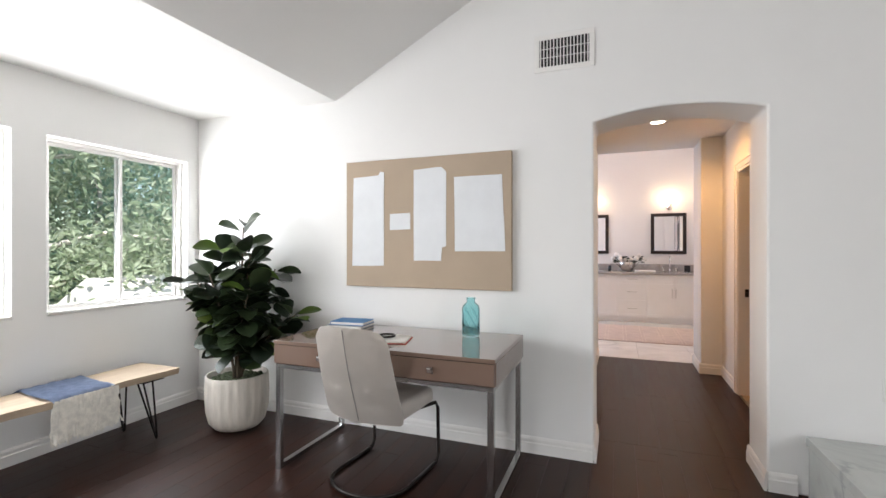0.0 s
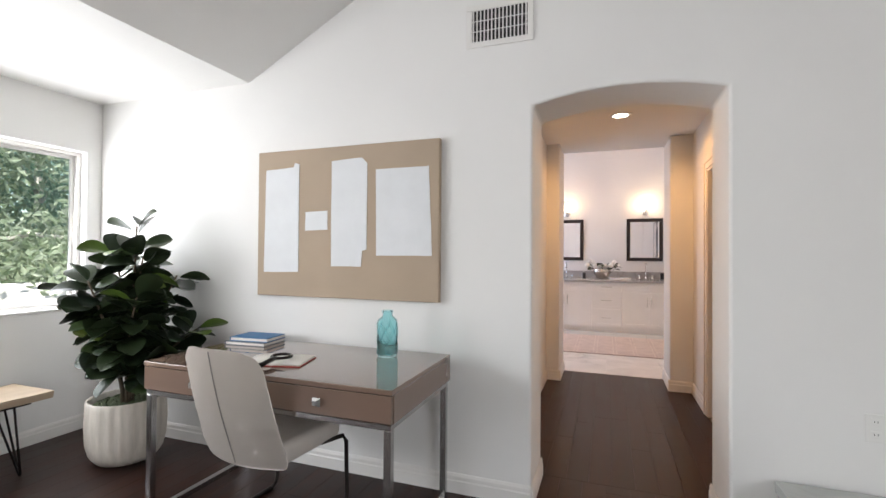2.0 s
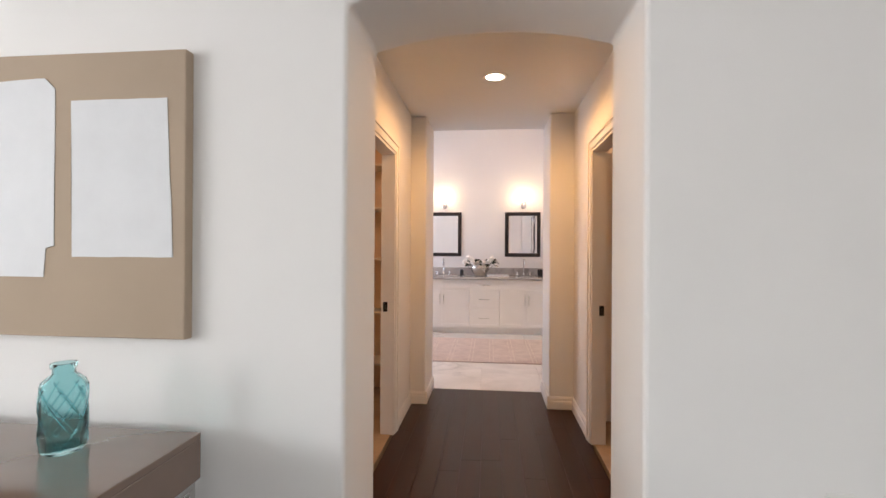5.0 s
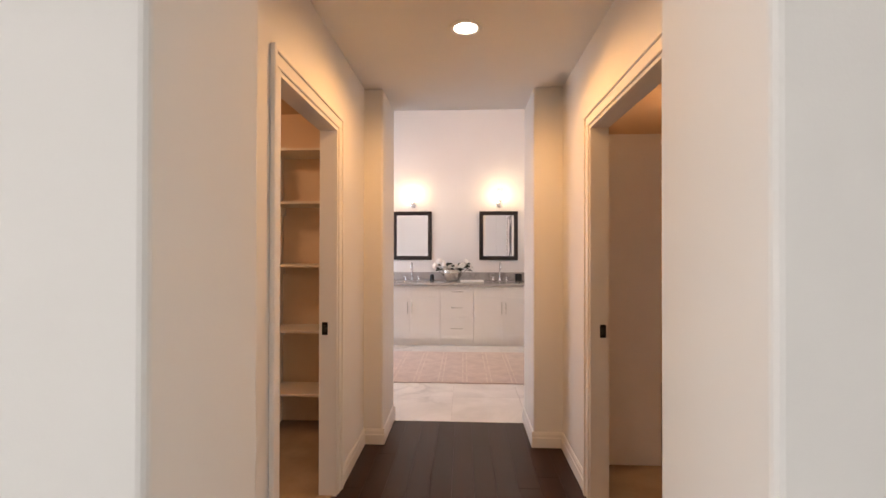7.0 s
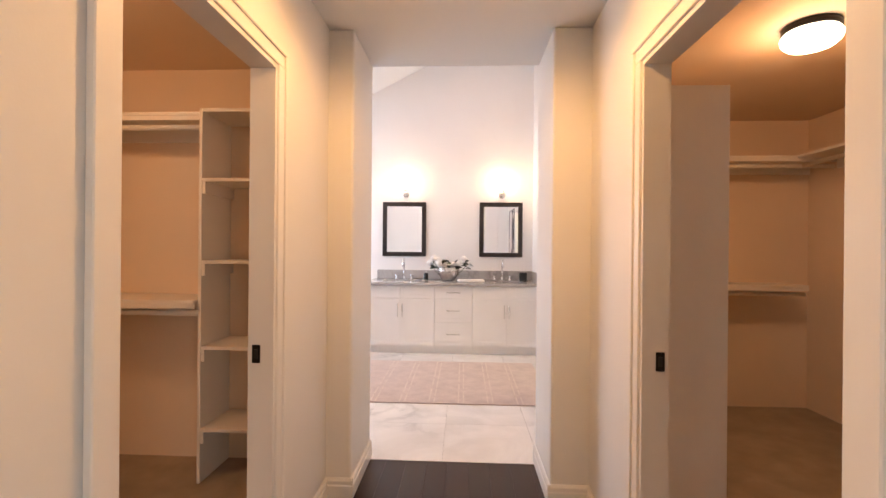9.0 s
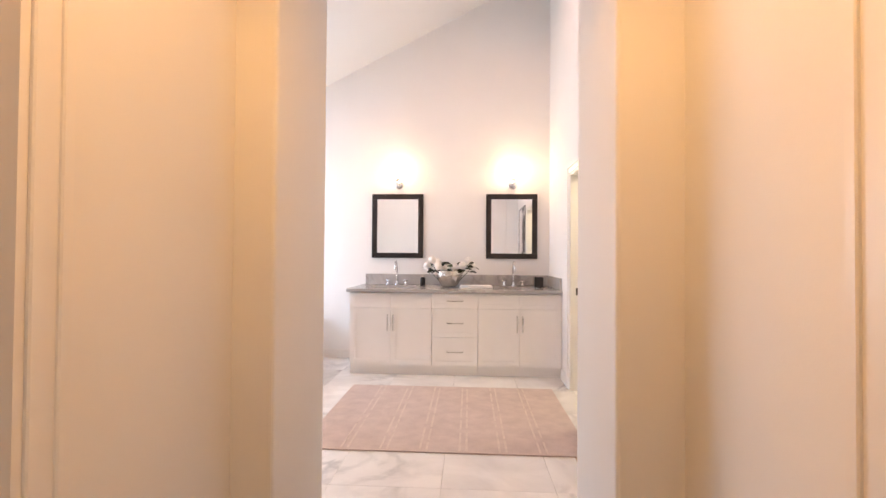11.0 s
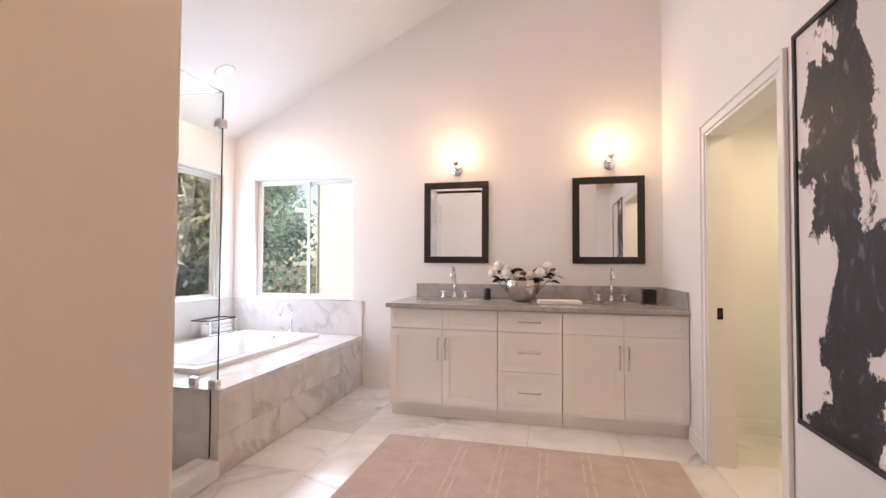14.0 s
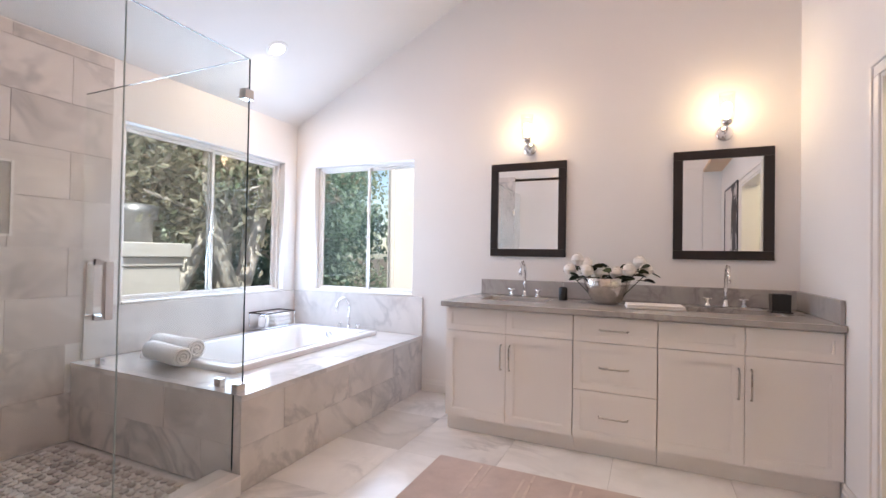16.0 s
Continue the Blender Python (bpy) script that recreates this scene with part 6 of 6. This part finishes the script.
wing()
low = thing("neighbour_roof", "sunlit white low roof beyond the bedroom window", "house", (-6.0, 4.7, -3.2))
part("wall", box(-0.9, 0.9, -0.9, 1.2, 0, 3.5, 0.01, 1), M_STUCCO, low)
bmr = bmesh.new()
va = [bmr.verts.new(p) for p in ((-1.1, -1.1, 3.501), (1.1, -1.1, 3.501), (1.1, 1.4, 3.501), (-1.1, 1.4, 3.501), (0, -1.1, 4.15), (0, 1.4, 4.15))]
for fc in ((0, 1, 4), (1, 2, 5, 4), (2, 3, 5), (3, 0, 4, 5), (0, 3, 2, 1)):
    bmr.faces.new([va[i] for i in fc])
part("roof", bmr, M_STUCCO, low)


# ---- pieces of the floors and walls ----
def child_piece(name, mesh, parent, at):
    ob = new(name, mesh)
    ob.parent = parent
    ob.location = at
    return ob


def piece_mesh(name, w, d, h, material, bevel=0.0012):
    me = bpy.data.meshes.new(name)
    bm = box(0, w, 0, d, 0, h, bevel, 1)
    bm.to_mesh(me)
    bm.free()
    me.materials.append(material)
    return me


def planks(floor_name, x0, x1, y0, y1, seed):
    rnd = random.Random(seed)
    par = bpy.data.objects[floor_name]
    pw = 0.127
    lengths = [0.9, 1.2, 1.5, 1.8, 2.1]
    meshes = {}
    x = x0
    while x < x1 - 0.01:
        w = min(pw, x1 - x)
        y = y0 - rnd.uniform(0, 1.2)
        while y < y1 - 0.005:
            ln = rnd.choice(lengths)
            a, b = max(y, y0), min(y + ln, y1)
            if b - a > 0.01:
                key = (round(w, 4), round(b - a, 3))
                if key not in meshes:
                    meshes[key] = piece_mesh("plank", w - 0.0006, b - a - 0.0006, 0.0135, M_PLANK, 0.0007)
                child_piece("plank", meshes[key], par, (x + 0.0003, a + 0.0003, -0.0137))
            y += ln
        x += pw


def tiles(floor_name, x0, x1, y0, y1, s, skip=None):
    par = bpy.data.objects[floor_name]
    meshes = {}
    x = x0
    while x < x1 - 0.005:
        y = y0
        while y < y1 - 0.005:
            w, d = min(s, x1 - x), min(s, y1 - y)
            if not (skip and skip(x + w / 2, y + d / 2)):
                key = (round(w, 3), round(d, 3))
                if key not in meshes:
                    meshes[key] = piece_mesh("tile", w - 0.0012, d - 0.0012, 0.0095, M_TILE, 0.0005)
                child_piece("tile", meshes[key], par, (x + 0.0009, y + 0.0009, -0.0097))
            y += s
        x += s


planks("floor", BX0, BX1, BY0, 3.27, 1)
planks("floor_hall", HX0, HX1, 3.27, JY1, 2)
tiles("floor_bath", -1.45, TX1 + 0.02, JY1 + 0.002, TY1, 0.61)
tiles("floor_wc", TX1 + 0.021, 2.95, 7.20, 9.0, 0.61)


def wall_tiles(parent_name, axis, at, u0, u1, z0, z1, skip=None):
    par = bpy.data.objects[parent_name]
    tw, thh = 0.61, 0.305
    z, r = z0, 0
    while z < z1 - 0.01:
        u = u0 - (tw / 2 if r % 2 else 0)
        while u < u1 - 0.01:
            a, b = max(u, u0), min(u + tw, u1)
            h = min(thh, z1 - z)
            if b - a > 0.02 and not (skip and skip((a + b) / 2, z + h / 2)):
                if axis == "x":
                    bmx = box(at + 0.0005, at + 0.011, a + 0.001, b - 0.001, z + 0.001, z + h - 0.001, 0.0008, 1)
                else:
                    bmx = box(a + 0.001, b - 0.001, at + 0.0005, at + 0.011, z + 0.001, z + h - 0.001, 0.0008, 1)
                part("tile", bmx, M_TILEWALL, par)
            u += tw
        z += thh
        r += 1


wall_tiles("wall_tub", "x", TX0, TY0 + 0.012, 7.70, 0.0, 2.52, lambda u, z: u > 7.50 and z < 0.5)
wall_tiles("wall_bath_south", "y", TY0, TX0 + 0.012, -1.43, 0.0, 2.52)
niche = thing("shower_niche", "marble edged niche in the tiled shower wall", "niche", (TX0, 7.02, 1.50))
part("niche_back", box(0.0115, 0.0125, -0.14, 0.14, -0.205, 0.205), M_COUNTER, niche)
for bx in (box(0.0115, 0.018, -0.155, -0.141, -0.22, 0.22), box(0.0115, 0.018, 0.141, 0.155, -0.22, 0.22), box(0.0115, 0.018, -0.14, 0.14, 0.206, 0.22), box(0.0115, 0.018, -0.14, 0.14, -0.22, -0.206)):
    part("niche_edge", bx, M_DECK, niche)


def pebbles():
    """The shower floor's flat mosaic stones, too many to pick apart."""
    rnd = random.Random(6)
    verts, faces = [], []
    s = 0.052
    ny, nx = int((KY - 5.94) / s), int((-1.44 - TX0) / s)
    for i in range(nx):
        for j in range(ny):
            cx, cy = TX0 + 0.02 + (i + 0.5 + 0.5 * (j % 2)) * s, 5.94 + (j + 0.5) * s
            if cx > -1.46:
                continue
            n, base = 7, len(verts)
            ph = rnd.uniform(0, 6)
            rr = [s * 0.46 * rnd.uniform(0.82, 1.08) for _ in range(n)]
            for q, (k, z) in enumerate(((1.0, -0.008), (1.0, 0.0), (0.72, 0.004))):
                for m in range(n):
                    a = ph + 2 * math.pi * m / n
                    verts.append((cx + rr[m] * k * math.cos(a), cy + rr[m] * k * math.sin(a), z))
            for q in range(2):
                for m in range(n):
                    faces.append((base + q * n + m, base + q * n + (m + 1) % n, base + (q + 1) * n + (m + 1) % n, base + (q + 1) * n + m))
            faces.append(tuple(base + 2 * n + m for m in range(n)))
    me = bpy.data.meshes.new("pebble_mosaic")
    me.from_pydata(verts, [], faces)
    m = bpy.data.materials.new("pebble_stone")
    t, p = nodes_of(m)
    ge = t.nodes.new("ShaderNodeNewGeometry")
    t.links.new(ramp(t, ge.outputs["Random Per Island"], [(0.0, (0.34, 0.31, 0.29)), (0.5, (0.60, 0.56, 0.52)), (1.0, (0.72, 0.69, 0.66))]), p.inputs["Base Color"])
    p.inputs["Roughness"].default_value = 0.35
    me.materials.append(m)
    tagged(new("pebble_mosaic", me), "pale marble pebble mosaic shower floor", "mosaic", "", "stuff")


pebbles()
